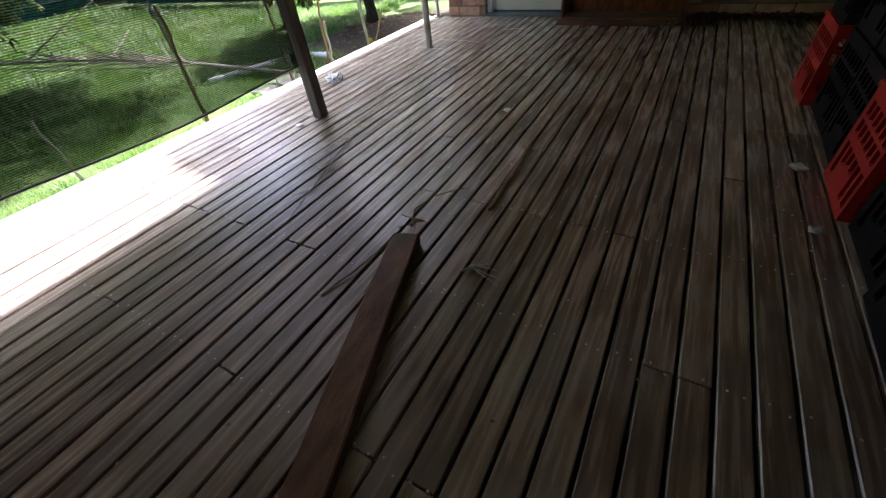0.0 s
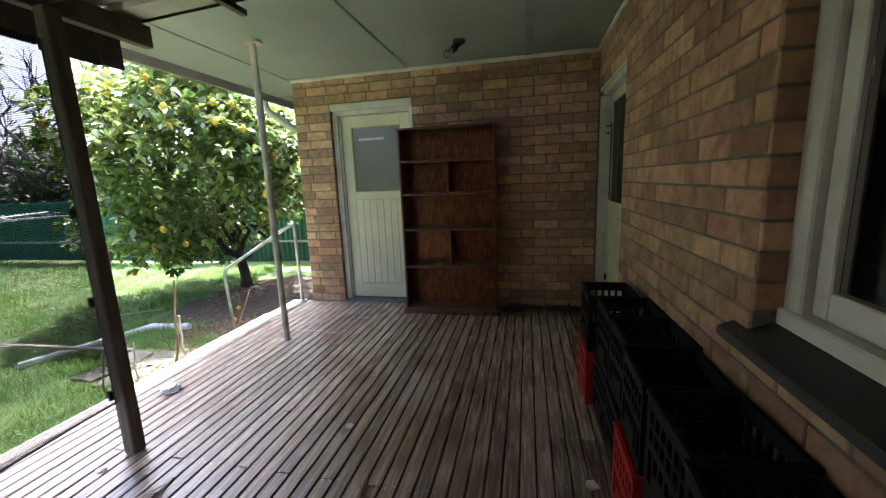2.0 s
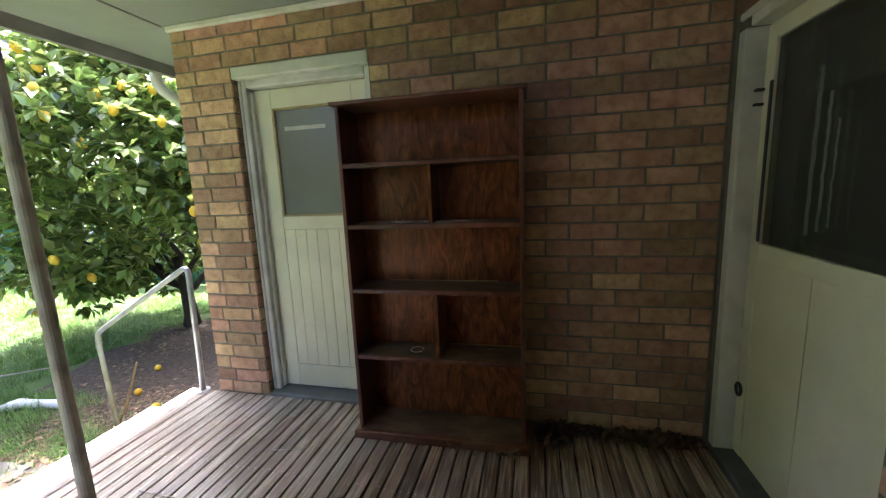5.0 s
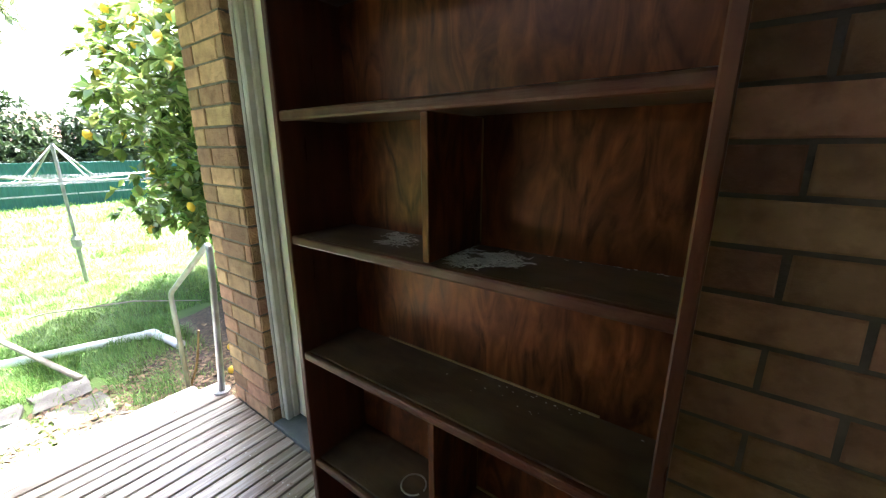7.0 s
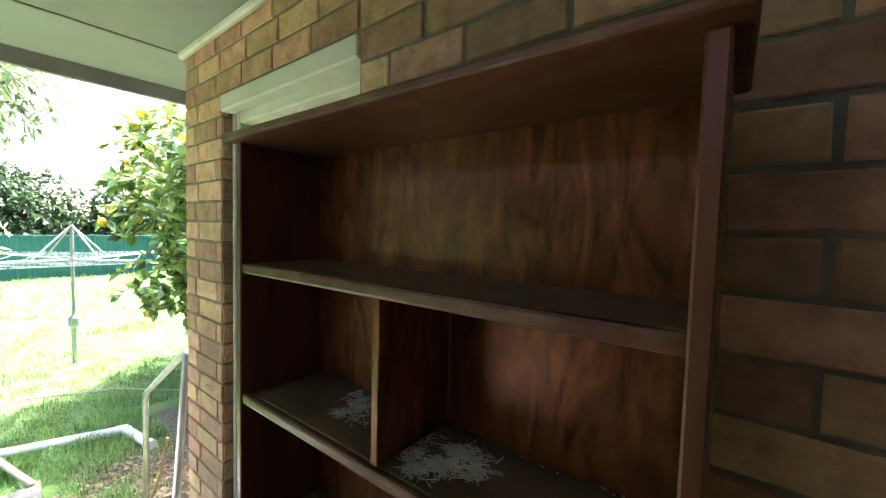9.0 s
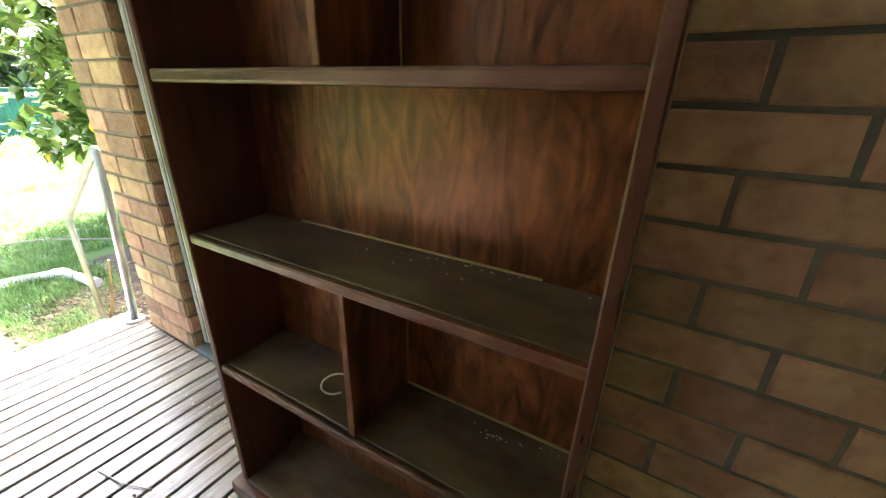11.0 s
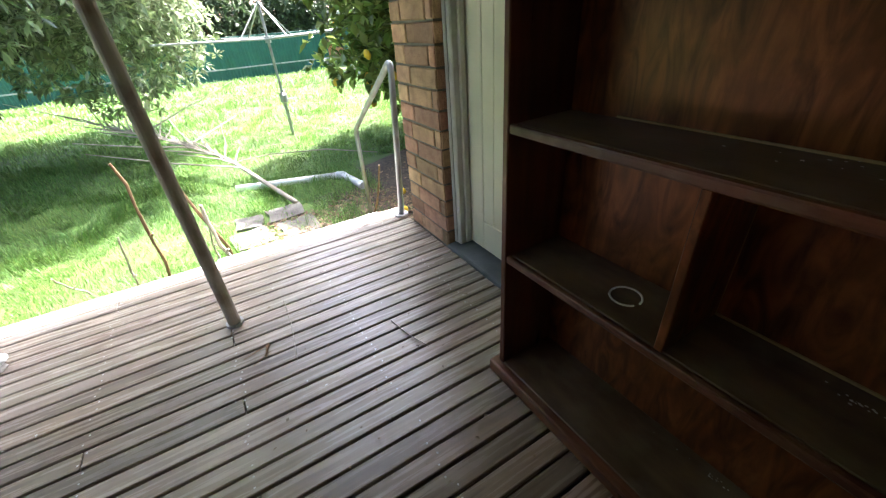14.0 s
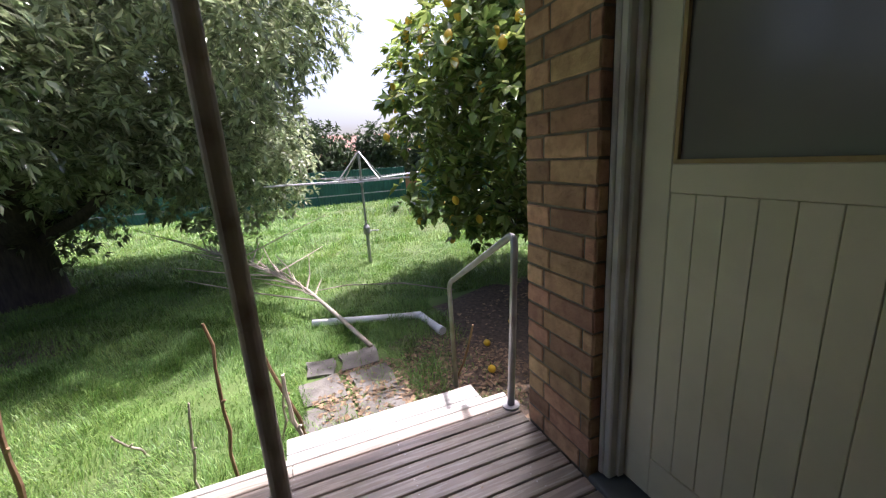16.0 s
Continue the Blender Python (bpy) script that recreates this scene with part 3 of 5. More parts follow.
tagged(rd, "cream screen door with dark wire top in the side wall", "door", kind="structure")

# ---- east window ----
win = empty("window_1", (RIGHT_X, 0, 0))
A, B, C, D = WIN_Y0, WIN_Y1, WIN_Z0, WIN_Z1
for a in ((0.075, 0.17, A - 0.075, A - 0.002, C, D - 0.002), (0.075, 0.17, B + 0.002, B + 0.075, C, D - 0.002), (0.075, 0.17, B + 0.075, A - 0.075, D - 0.08, D - 0.002)):
    part("window_frame", boxed(*a, 0.006), TRIM_WHITE, win)
for yc in (-3.62,):
    part("mullion", boxed(0.075, 0.17, yc - 0.04, yc + 0.04, C, D - 0.08, 0.006), TRIM_WHITE, win)
part("timber_sill", boxed(0.06, 0.17, B + 0.002, A - 0.002, C - 0.04, C + 0.012, 0.006), TRIM_WHITE, win)
bm = boxed(-0.05, 0.075, B, A + 0.085, C - 0.06, C - 0.03, 0.005)
for w in bm.verts:
    w.co.z -= (0.08 - w.co.x) * 0.4
part("tile_sill", bm, SILL_TILE, win, "sloping dark tiled sill")
for ya, yb in ((A - 0.075, -3.58), (-3.66, B + 0.075)):
    for a in ((0.1, 0.14, ya - 0.055, ya, C + 0.014, D - 0.082), (0.1, 0.14, yb, yb + 0.055, C + 0.014, D - 0.082), (0.1, 0.14, yb + 0.055, ya - 0.055, C + 0.014, C + 0.09), (0.1, 0.14, yb + 0.055, ya - 0.055, D - 0.14, D - 0.082)):
        part("sash", boxed(*a, 0.004), TRIM_WHITE, win)
    part("pane", boxed(0.118, 0.122, yb + 0.055, ya - 0.055, C + 0.09, D - 0.14), GLASS, win)
    for k in range(28):
        z = C + 0.1 + k * 0.037
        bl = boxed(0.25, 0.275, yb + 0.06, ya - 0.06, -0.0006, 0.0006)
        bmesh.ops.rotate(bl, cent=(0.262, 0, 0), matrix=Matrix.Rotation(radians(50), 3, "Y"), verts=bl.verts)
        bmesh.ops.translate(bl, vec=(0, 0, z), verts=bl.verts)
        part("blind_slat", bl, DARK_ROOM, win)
tagged(win, "white timber window with dark slatted blind behind glass", "window", kind="structure")

# ---- bookshelf ----
shelf = empty("bookcase", (1.69, -0.036, 0), 1.0)
SX, SF, SB = 0.458, -0.233, -0.036
for sx in (-1, 1):
    a = sorted((sx * SX, sx * (SX - 0.021)))
    part("side_panel", boxed(a[0], a[1], SF - 0.018, SB, 0.04, 1.785, 0.003), SHELF_STILE, shelf)
part("back_panel", boxed(-SX + 0.02, SX - 0.02, SB - 0.003, SB + 0.006, 0.04, 1.785), SHELF_WOOD, shelf, "figured stained plywood back")
part("top_board", boxed(-SX - 0.018, SX + 0.018, SF - 0.045, SB + 0.006, 1.786, 1.803, 0.005, seg=2), SHELF_EDGE, shelf)
pl = part("plinth", boxed(-SX - 0.024, SX + 0.024, SF - 0.046, SB, 0.0, 0.05, 0.008, seg=2), SHELF_EDGE, shelf, "red-brown plinth board with a rounded front edge")
part("bottom_shelf", boxed(-SX + 0.022, SX - 0.022, SF - 0.018, SB - 0.004, 0.046, 0.056, 0.002), SHELF_TOP, shelf)
for z in (0.484, 0.855, 1.197, 1.508):
    s = part("shelf_board", boxed(-SX + 0.022, SX - 0.022, SF + 0.004, SB - 0.004, z - 0.02, z, 0.002), SHELF_TOP, shelf, "dusty dark shelf board")
    part("nosing", boxed(-SX + 0.016, SX - 0.016, SF - 0.014, SF + 0.003, z - 0.024, z + 0.001, 0.006, seg=2), SHELF_EDGE, s)
for x, z0, z1 in ((0.012, 0.484, 0.831), (0.006, 1.197, 1.484)):
    part("divider", boxed(x - 0.009, x + 0.009, SF - 0.006, SB - 0.004, z0 + 0.0015, z1, 0.002), SHELF_WOOD, shelf)
# bare pale strip where the back has come away from the shelf
part("bare_edge", boxed(0.02, SX - 0.025, SB - 0.008, SB - 0.0035, 0.485, 0.49), PUTTY, shelf, "bare pale strip of unstained wood")
part("bare_edge", boxed(0.0175, 0.0215, SB - 0.009, SB - 0.0035, 0.49, 0.829), PUTTY, shelf)
part("bare_edge", boxed(0.0125, 0.0165, SB - 0.009, SB - 0.0035, 1.203, 1.482), PUTTY, shelf)
part("bare_edge", boxed(-0.3, 0.32, SB - 0.008, SB - 0.0035, 0.856, 0.86), PUTTY, shelf)
# white mould and powder on the shelves
def powder(parent, cx, cy, z, rx, ry, n, seed):
    """A thin film of white mould: short curled threads and grains."""
    random.seed(seed)
    bm = bmesh.new()
    blots = []
    for k in range(9):
        a, q = random.uniform(0, 6.283), random.random() ** 0.6
        blots.append((cx + 0.75 * rx * q * math.cos(a), cy + 0.75 * ry * q * math.sin(a), random.uniform(0.12, 0.5)))
    for k in range(n // 2):
        bx, by, size = random.choice(blots)
        a, r = random.uniform(0, 6.283), size * random.random() ** 0.8
        x, y, t = bx + rx * r * math.cos(a), by + min(rx, ry) * r * math.sin(a), random.uniform(0, 6.283)
        y = min(y, SB - 0.008)
        if n > 500 and random.random() < 0.55:
            pts, L, cv = [], random.uniform(0.008, 0.034), random.uniform(-50, 50)
            for i in range(5):
                pts.append((x, y, z + 0.0004))
                x += math.cos(t) * L / 4
                y += math.sin(t) * L / 4
                t += cv * L / 4
            tube(bm, pts, [0.0003, 0.0008, 0.001, 0.0008, 0.0003], 4)
        else:
            s = random.uniform(0.0007, 0.0024)
            bmesh.ops.create_icosphere(bm, subdivisions=1, radius=s, matrix=Matrix.Translation((x, y, z)) @ Matrix.Diagonal((1.6, 1.0, 0.4, 1)))
    return tagged(part("powder_patch", bm, DUST, parent, "patch of white mould and powder"), kind="stuff")
powder(shelf, 0.09, -0.15, 1.1975, 0.085, 0.085, 2000, 1)
powder(shelf, -0.12, -0.12, 1.1975, 0.16, 0.085, 1100, 2)
powder(shelf, 0.3, -0.05, 1.1975, 0.13, 0.012, 40, 3)
powder(shelf, 0.14, -0.07, 0.0565, 0.3, 0.012, 40, 4)
powder(shelf, 0.2, -0.06, 0.856, 0.26, 0.015, 30, 5)
powder(shelf, 0.3, -0.07, 0.485, 0.12, 0.03, 40, 6)
powder(shelf, 0.1, -0.12, 0.856, 0.2, 0.07, 18, 7)
bm = bmesh.new()
tube(bm, [(-0.13 + 0.036 * math.cos(a), -0.14 + 0.036 * math.sin(a), 0.486) for a in [k * 2 * math.pi / 28 for k in range(27)]], 0.0026, 5)
part("ring_mark", bm, DUST, shelf, "pale dusty ring left by a cup")
tagged(shelf, "tall dark-stained wooden bookcase with empty dusty shelves", "bookcase")

# ---- milk crates ----
def lattice(us, vs, solid, thick):
    """A moulded panel in the plane of u and v with real holes: cells between the given lines, solid or open."""
    bm, at = bmesh.new(), {}
    def vert(i, j, k):
        if (i, j, k) not in at:
            at[i, j, k] = bm.verts.new((us[i], -thick * k, vs[j]))
        return at[i, j, k]
    n, m = len(us) - 1, len(vs) - 1
    ok = lambda i, j: 0 <= i < n and 0 <= j < m and solid(i, j)
    for i in range(n):
        for j in range(m):
            if not ok(i, j):
                continue
            bm.faces.new((vert(i, j, 0), vert(i, j + 1, 0), vert(i + 1, j + 1, 0), vert(i + 1, j, 0)))
            bm.faces.new((vert(i, j, 1), vert(i + 1, j, 1), vert(i + 1, j + 1, 1), vert(i, j + 1, 1)))
            for a, b, o in (((i, j), (i, j + 1), (i - 1, j)), ((i + 1, j + 1), (i + 1, j), (i + 1, j)), ((i + 1, j), (i, j), (i, j - 1)), ((i, j + 1), (i + 1, j + 1), (i, j + 1))):
                if not ok(*o):
                    bm.faces.new((vert(*a, 1), vert(*b, 1), vert(*b, 0), vert(*a, 0)))
    return bm


def milk_crate(material, name="milk_crate"):
    """A square stacking crate with ribbed open sides and a slatted floor; its origin is at the base."""
    c = empty(name)
    W, H, T = 0.147, 0.325, 0.011
    us, cells = [-W], 6
    for k in range(cells):
        p = -W + 0.016 + (2 * W - 0.032) * k / cells
        us += [p + 0.001, p + (2 * W - 0.032) / cells - 0.013]
    us += [W]
    us = sorted(set(round(u, 4) for u in us))
    vs = [0.0, 0.034, 0.086, 0.1, 0.144, 0.175, 0.218, 0.23, 0.276, H]
    def solid(i, j):
        rib = i % 2 == 0 or i in (0, len(us) - 2)
        if j in (0, 4, 8):
            return True
        if j in (2, 6):
            return True if j == 6 or 3 < i < len(us) - 5 else rib
        return rib or (j in (1, 3) and 5 <= i <= 9 and j == 1)
    for a in range(4):
        bm = lattice(us, vs, solid, T)
        bmesh.ops.translate(bm, vec=(0, W - 0.0002, 0), verts=bm.verts)
        bmesh.ops.rotate(bm, cent=(0, 0, 0), matrix=Matrix.Rotation(a * math.pi / 2, 3, "Z"), verts=bm.verts)
        part("side_panel", bm, material, c)
    q = [-W + 0.012 + (2 * W - 0.024) * k / 18 for k in range(19)]
    bm = lattice(q, q, lambda i, j: i % 2 == 0 or j % 2 == 0, 0.008)
    bmesh.ops.rotate(bm, cent=(0, 0, 0), matrix=Matrix.Rotation(math.pi / 2, 3, "X"), verts=bm.verts)
    bmesh.ops.translate(bm, vec=(0, 0, 0.012), verts=bm.verts)
    part("base_grid", bm, material, c)
    bm = bmesh.new()
    o, n = W + 0.005, W - 0.012
    ring = [[bm.verts.new((x, y, z)) for x, y in ((-r, -r), (r, -r), (r, r), (-r, r))] for r, z in ((o, H - 0.014), (o, H), (n, H), (n, H - 0.014))]
    for a in range(4):
        for k in range(4):
            bm.faces.new((ring[a][k], ring[a][(k + 1) % 4], ring[(a + 1) % 4][(k + 1) % 4], ring[(a + 1) % 4][k]))
    bmesh.ops.recalc_face_normals(bm, faces=bm.faces)
    part("rim", bm, material, c)
    for ob in c.children:
        ob.data.transform(Matrix.Diagonal((0.87, 1, 1, 1)))
    return c


black = tagged(milk_crate(CRATE_BLACK), "black plastic milk crate stacked against the brick wall", "crate", group="stacked milk crates")
red = tagged(milk_crate(CRATE_RED), "red plastic milk crate at the bottom of the stack", "crate", group="stacked milk crates")
random.seed(12)
CX = RIGHT_X - 0.139
first = {id(black): True, id(red): True}
for col in range(12):
    yc = -1.565 - 0.312 * col
    if yc < -5.0:
        break
    shift = (-0.035, 0.0, 0.0, -0.012, 0.0, -0.02, 0.0, -0.01, 0.0, 0.0, -0.01, 0.0)[col]
    for lvl in range(2):
        src = red if lvl == 0 and col in (0, 3) else black
        dx = shift + random.uniform(-0.008, 0.008) - (0.014 if src is red else 0)
        m = pose(CX + dx, yc + random.uniform(-0.004, 0.004), 0.003 + lvl * 0.327, 0, 0, random.uniform(-2.0, 2.0))
        if first[id(src)]:
            src.matrix_world = m
            first[id(src)] = False
        else:
            copy_thing(src, m)

# ---- ceiling lamp ----
lamp = empty("ceiling_lamp", (1.9, -0.58, 2.41))
part("ceiling_rose", tubed([(0, 0, 0), (0, 0, -0.02), (0, 0, -0.035)], [0.05, 0.05, 0.03], 16), BLACK_FITTING, lamp)
dl = Vector((-0.62, -0.5, -0.6)).normalized()
o = Vector((0, 0, -0.03))
part("lamp_holder", tubed([o, o + dl * 0.035, o + dl * 0.04, o + dl * 0.085], [0.02, 0.02, 0.03, 0.028], 14), BLACK_FITTING, lamp)
part("bulb", tubed([o + dl * a for a in (0.08, 0.1, 0.115, 0.13, 0.15, 0.165, 0.172)], [0.016, 0.02, 0.03, 0.035, 0.032, 0.019, 0.004], 16), GLASS, lamp, "clear glass bulb", smooth=True)
part("filament", tubed([o + dl * 0.085, o + dl * 0.125], 0.002, 6), GALV, lamp)
tagged(lamp, "black ceiling lamp holder with a bare clear bulb", "lamp")

# ---- handrail ----
rail = empty("handrail", (-0.115, -0.03, 0))
part("rail_pipe", tubed(arc_path([(0, 0, 0), (-0.075, 0.09, 0.9), (-1.185, 0.17, 0.3), (-1.12, 0.155, -0.64)], 0.075), 0.019, 12), GALV, rail, smooth=True)
part("base_flange", tubed([(0, 0, 0), (0, 0, 0.012)], 0.045, 16), GALV, rail)
tagged(rail, "grey galvanised pipe handrail beside the steps", "handrail")

# ---- fences ----
def fence_run(x0, y0, x1, y1):
    f = empty("steel_fence", (x0, y0, ground_z(x0)))
    L = math.hypot(x1 - x0, y1 - y0)
    f.rotation_euler = (0, 0, math.atan2(y1 - y0, x1 - x0))
    n = int(L / 2.4)
    for k in range(n):
        a = k * 2.4
        vs, prof = [], []
        for i in range(16):
            for d, h in ((0, 0), (0.06, 0), (0.085, 0.025), (0.125, 0.025)):
                prof.append((a + i * 0.148 + d, h))
        prof.append((a + 2.37, 0))
        for z in (-0.1, 1.72):
            vs += [(p, q, z) for p, q in prof]
        m = len(prof)
        vs += [(x, y + 0.002, z) for x, y, z in vs]
        fs = [(i, i + 1, m + i + 1, m + i) for i in range(m - 1)] + [(2 * m + i + 1, 2 * m + i, 3 * m + i, 3 * m + i + 1) for i in range(m - 1)]
        raw("fence_panel", vs, fs, FENCE, f)
        for z in (0.45, 1.69):
            part("fence_rail", boxed(a, a + 2.37, -0.025, 0.03, z, z + 0.06, 0.004), GALV if z < 1 else FENCE, f, "pale grey steel rail" if z < 1 else "")
        part("fence_post", boxed(a - 0.03, a + 0.03, -0.03, 0.03, -0.1, 1.78, 0.004), FENCE, f)
    return tagged(f, "dark green ribbed steel boundary fence", "fence", kind="structure")
fence_run(2.0, 5.3, -19.5, 5.3)
fence_run(-19.6, 5.2, -19.6, -21.5)
fence_run(-19.5, -21.6, 2.0, -21.6)


# ---- trees ----
def leaf_mesh(tips, per, length, width, rng, droop=0.25, fold=0.25, whorl=False):
    """Rosettes of folded leaves at the tips: arrays of vertices and triangles. tips: place and outward way."""
    n = len(tips) * per
    P = np.repeat(np.array([t[0] for t in tips]), per, 0)
    O = np.repeat(np.array([t[1] for t in tips]), per, 0)
    R = rng.normal(size=(n, 3))
    if whorl:
        # leaves spread in a rosette round the end of each twig
        axis = O * 0.7 + np.array([0.0, 0.0, 0.55]) + np.repeat(rng.normal(size=(len(tips), 3)), per, 0) * 0.25
        axis /= np.linalg.norm(axis, axis=1)[:, None]
        out = R - axis * (R * axis).sum(1)[:, None]
        out /= np.linalg.norm(out, axis=1)[:, None] + 1e-9
        d = out + axis * rng.uniform(0.0, 0.75, n)[:, None]
    else:
        d = O * 0.55 + R * 0.75
    d[:, 2] -= droop
    d /= np.linalg.norm(d, axis=1)[:, None]
    up = np.tile(np.array([0.0, 0.0, 1.0]), (n, 1)) + rng.normal(size=(n, 3)) * 0.35
    side = np.cross(d, up)
    side /= np.linalg.norm(side, axis=1)[:, None] + 1e-9
    nor = np.cross(side, d)
    L = (length * rng.uniform(0.65, 1.25, n))[:, None]
    Wd = (width * rng.uniform(0.75, 1.2, n))[:, None]
    base = P + d * 0.02
    mid = base + d * L * 0.5
    tip = base + d * L - nor * L * 0.12
    left, right = mid + side * Wd + nor * Wd * fold, mid - side * Wd + nor * Wd * fold
    V = np.stack([base, left, tip, right], 1).reshape(-1, 3)
    k = np.arange(n)[:, None] * 4
    F = np.concatenate([k + np.array([[0, 2, 1]]), k + np.array([[0, 3, 2]])], 0)
    return V, F


def crown_tips(lobes, density, rng, inner=0.25):
    tips = []
    for c, r in lobes:
        c = np.array(c)
        r = np.array(r if hasattr(r, "__len__") else (r, r, r))
        n = int(density * (r[0] * r[1] + r[1] * r[2] + r[0] * r[2]) / 3)
        for _ in range(n):
            o = rng.normal(size=3)
            o /= np.linalg.norm(o)
            q = 1.0 - inner * rng.random() ** 1.5
            p = c + o * r * q
            p += rng.normal(size=3) * 0.06
            tips.append((p, o))
    return tips


def numpy_mesh(name, V, F, material, parent=None, label=""):
    me = bpy.data.meshes.new(name)
    me.vertices.add(len(V))
    me.vertices.foreach_set("co", np.ascontiguousarray(V, dtype=np.float32).ravel())
    me.loops.add(F.size)
    me.loops.foreach_set("vertex_index", np.ascontiguousarray(F, dtype=np.int32).ravel())
    me.polygons.add(len(F))
    me.polygons.foreach_set("loop_start", np.arange(0, F.size, F.shape[1], dtype=np.int32))
    me.update(calc_edges=True)
    me.materials.append(material)
    ob = new(name, me)
    ob.parent = parent
    return tagged(ob, label)


def limb(rng, a, b, r0, r1, wob=0.12, k=7):
    a, b = Vector(a), Vector(b)
    pts, rad = [], []
    for i in range(k + 1):
        s = i / k
        w = Vector(rng.normal(size=3)) * wob * math.sin(s * math.pi) * 0.6
        pts.append(a.lerp(b, s) + w)
        rad.append(r0 + (r1 - r0) * s)
    return tubed(pts, rad, 9)


def lobes_of(rng, centre, radii, count, size, low):
    """Lobes on an ellipsoid, cut off below a height."""
    out, k = [], 0
    while len(out) < count and k < 5000:
        k += 1
        o = rng.normal(size=3)
        o /= np.linalg.norm(o)
        p = np.array(centre) + o * np.array(radii) * rng.uniform(0.66, 1.0)
        if p[2] > low:
            out.append((p, size * rng.uniform(0.7, 1.3)))
    return out


# the wide evergreen over the lawn
rng = np.random.default_rng(3)
T0 = np.array((-7.5, -5.6, -0.82))
big = empty("evergreen_tree", T0)
part("trunk", tubed([(0, 0, -0.1), (0, 0, 0.15), (0.05, 0.05, 0.7), (0.1, 0.1, 1.4), (0.0, 0.2, 2.4), (0, 0.2, 4)], [0.8, 0.62, 0.55, 0.48, 0.36, 0.18], 14), BARK, big, smooth=True)
for e, r in (((0.6, -2.8, 1.9), 0.3), ((1.8, 1.9, 2.8), 0.28), ((-0.5, 2.4, 2.9), 0.2), ((-2.0, -1.0, 3.2), 0.2), ((2.2, -0.6, 3.0), 0.17), ((0.3, -3.4, 3.2), 0.17), ((1.2, 3.2, 2.2), 0.12)):
    part("limb", limb(rng, (0.05, 0.08, 0.75 + rng.uniform(0, 0.6)), e, r, 0.05, 0.3), BARK, big, smooth=True)
lobes = lobes_of(rng, (0.2, 0.6, 4.5), (4.4, 5.0, 3.8), 96, 1.12, 1.8) + lobes_of(rng, (0, 0.4, 4.6), (2.4, 3.0, 2.6), 14, 1.5, 2.8)
tips = crown_tips(lobes, 175, rng, 0.4)
V, F = leaf_mesh(tips, 11, 0.16, 0.026, rng, 0.3, whorl=True)
numpy_mesh("crown", V, F, LEAF_BIG, big, "dense glossy dark green leaves with pale undersides")
tagged(big, "wide evergreen tree with drooping glossy foliage and dark trunk", "tree")

# the lemon tree beside the house
rng = np.random.default_rng(8)
T1 = np.array((-3.2, 2.7, -0.67))
lem = empty("lemon_tree", T1)
part("trunk", tubed([(0, 0, -0.05), (0.02, 0, 0.2), (-0.08, 0.05, 0.6), (-0.25, 0.1, 1.1)], [0.14, 0.1, 0.085, 0.07], 10), BARK, lem, smooth=True)
for e, r in (((-1.6, -0.4, 1.5), 0.055), ((0.9, 0.2, 1.6), 0.055), ((-0.6, 0.9, 2.2), 0.05), ((-1.2, -1.2, 1.9), 0.045), ((0.3, -0.7, 2.3), 0.045), ((-0.9, 0.1, 2.9), 0.05), ((-2.2, 0.3, 1.8), 0.04)):
    part("limb", limb(rng, (-0.08, 0.05, 0.5 + rng.uniform(0, 0.4)), e, r, 0.015, 0.15), BARK, lem, smooth=True)
lobes = lobes_of(rng, (-0.5, 0.0, 2.6), (2.0, 2.0, 2.2), 56, 0.62, 1.05) + lobes_of(rng, (-0.7, 0, 2.4), (1.3, 1.1, 1.1), 10, 0.8, 1.2)
tips = crown_tips(lobes, 92, rng, 0.4)
V, F = leaf_mesh(tips, 8, 0.185, 0.05, rng, 0.2, whorl=True)
numpy_mesh("crown", V, F, LEAF_LEMON, lem, "glossy citrus leaves")
fr = bmesh.new()
bmesh.ops.create_uvsphere(fr, u_segments=12, v_segments=8, radius=0.046)
for w in fr.verts:
    w.co.z *= 1.25 + (0.15 if abs(w.co.z) > 0.041 else 0)
fruit = part("lemon", fr, LEMON, lem, "ripe yellow lemon", smooth=True)
rng2 = np.random.default_rng(21)
pick = [t for t in tips if t[1][1] < 0.3 and np.linalg.norm((t[0] - np.array((-0.5, 0.0, 2.5))) / np.array((2.0, 2.0, 2.1))) > 0.93]
sel = rng2.choice(len(pick), min(80, len(pick)), replace=False)
for i, k in enumerate(sel):
    ob = fruit if i == 0 else new("lemon", fruit.data)
    ob.parent = lem
    p = pick[k][0] + pick[k][1] * 0.05
    ob.location = (p[0], p[1], p[2] - 0.05)
    ob.rotation_euler = tuple(rng2.uniform(-0.6, 0.6, 3))
tagged(lem, "lemon tree full of yellow fruit beside the house", "tree")

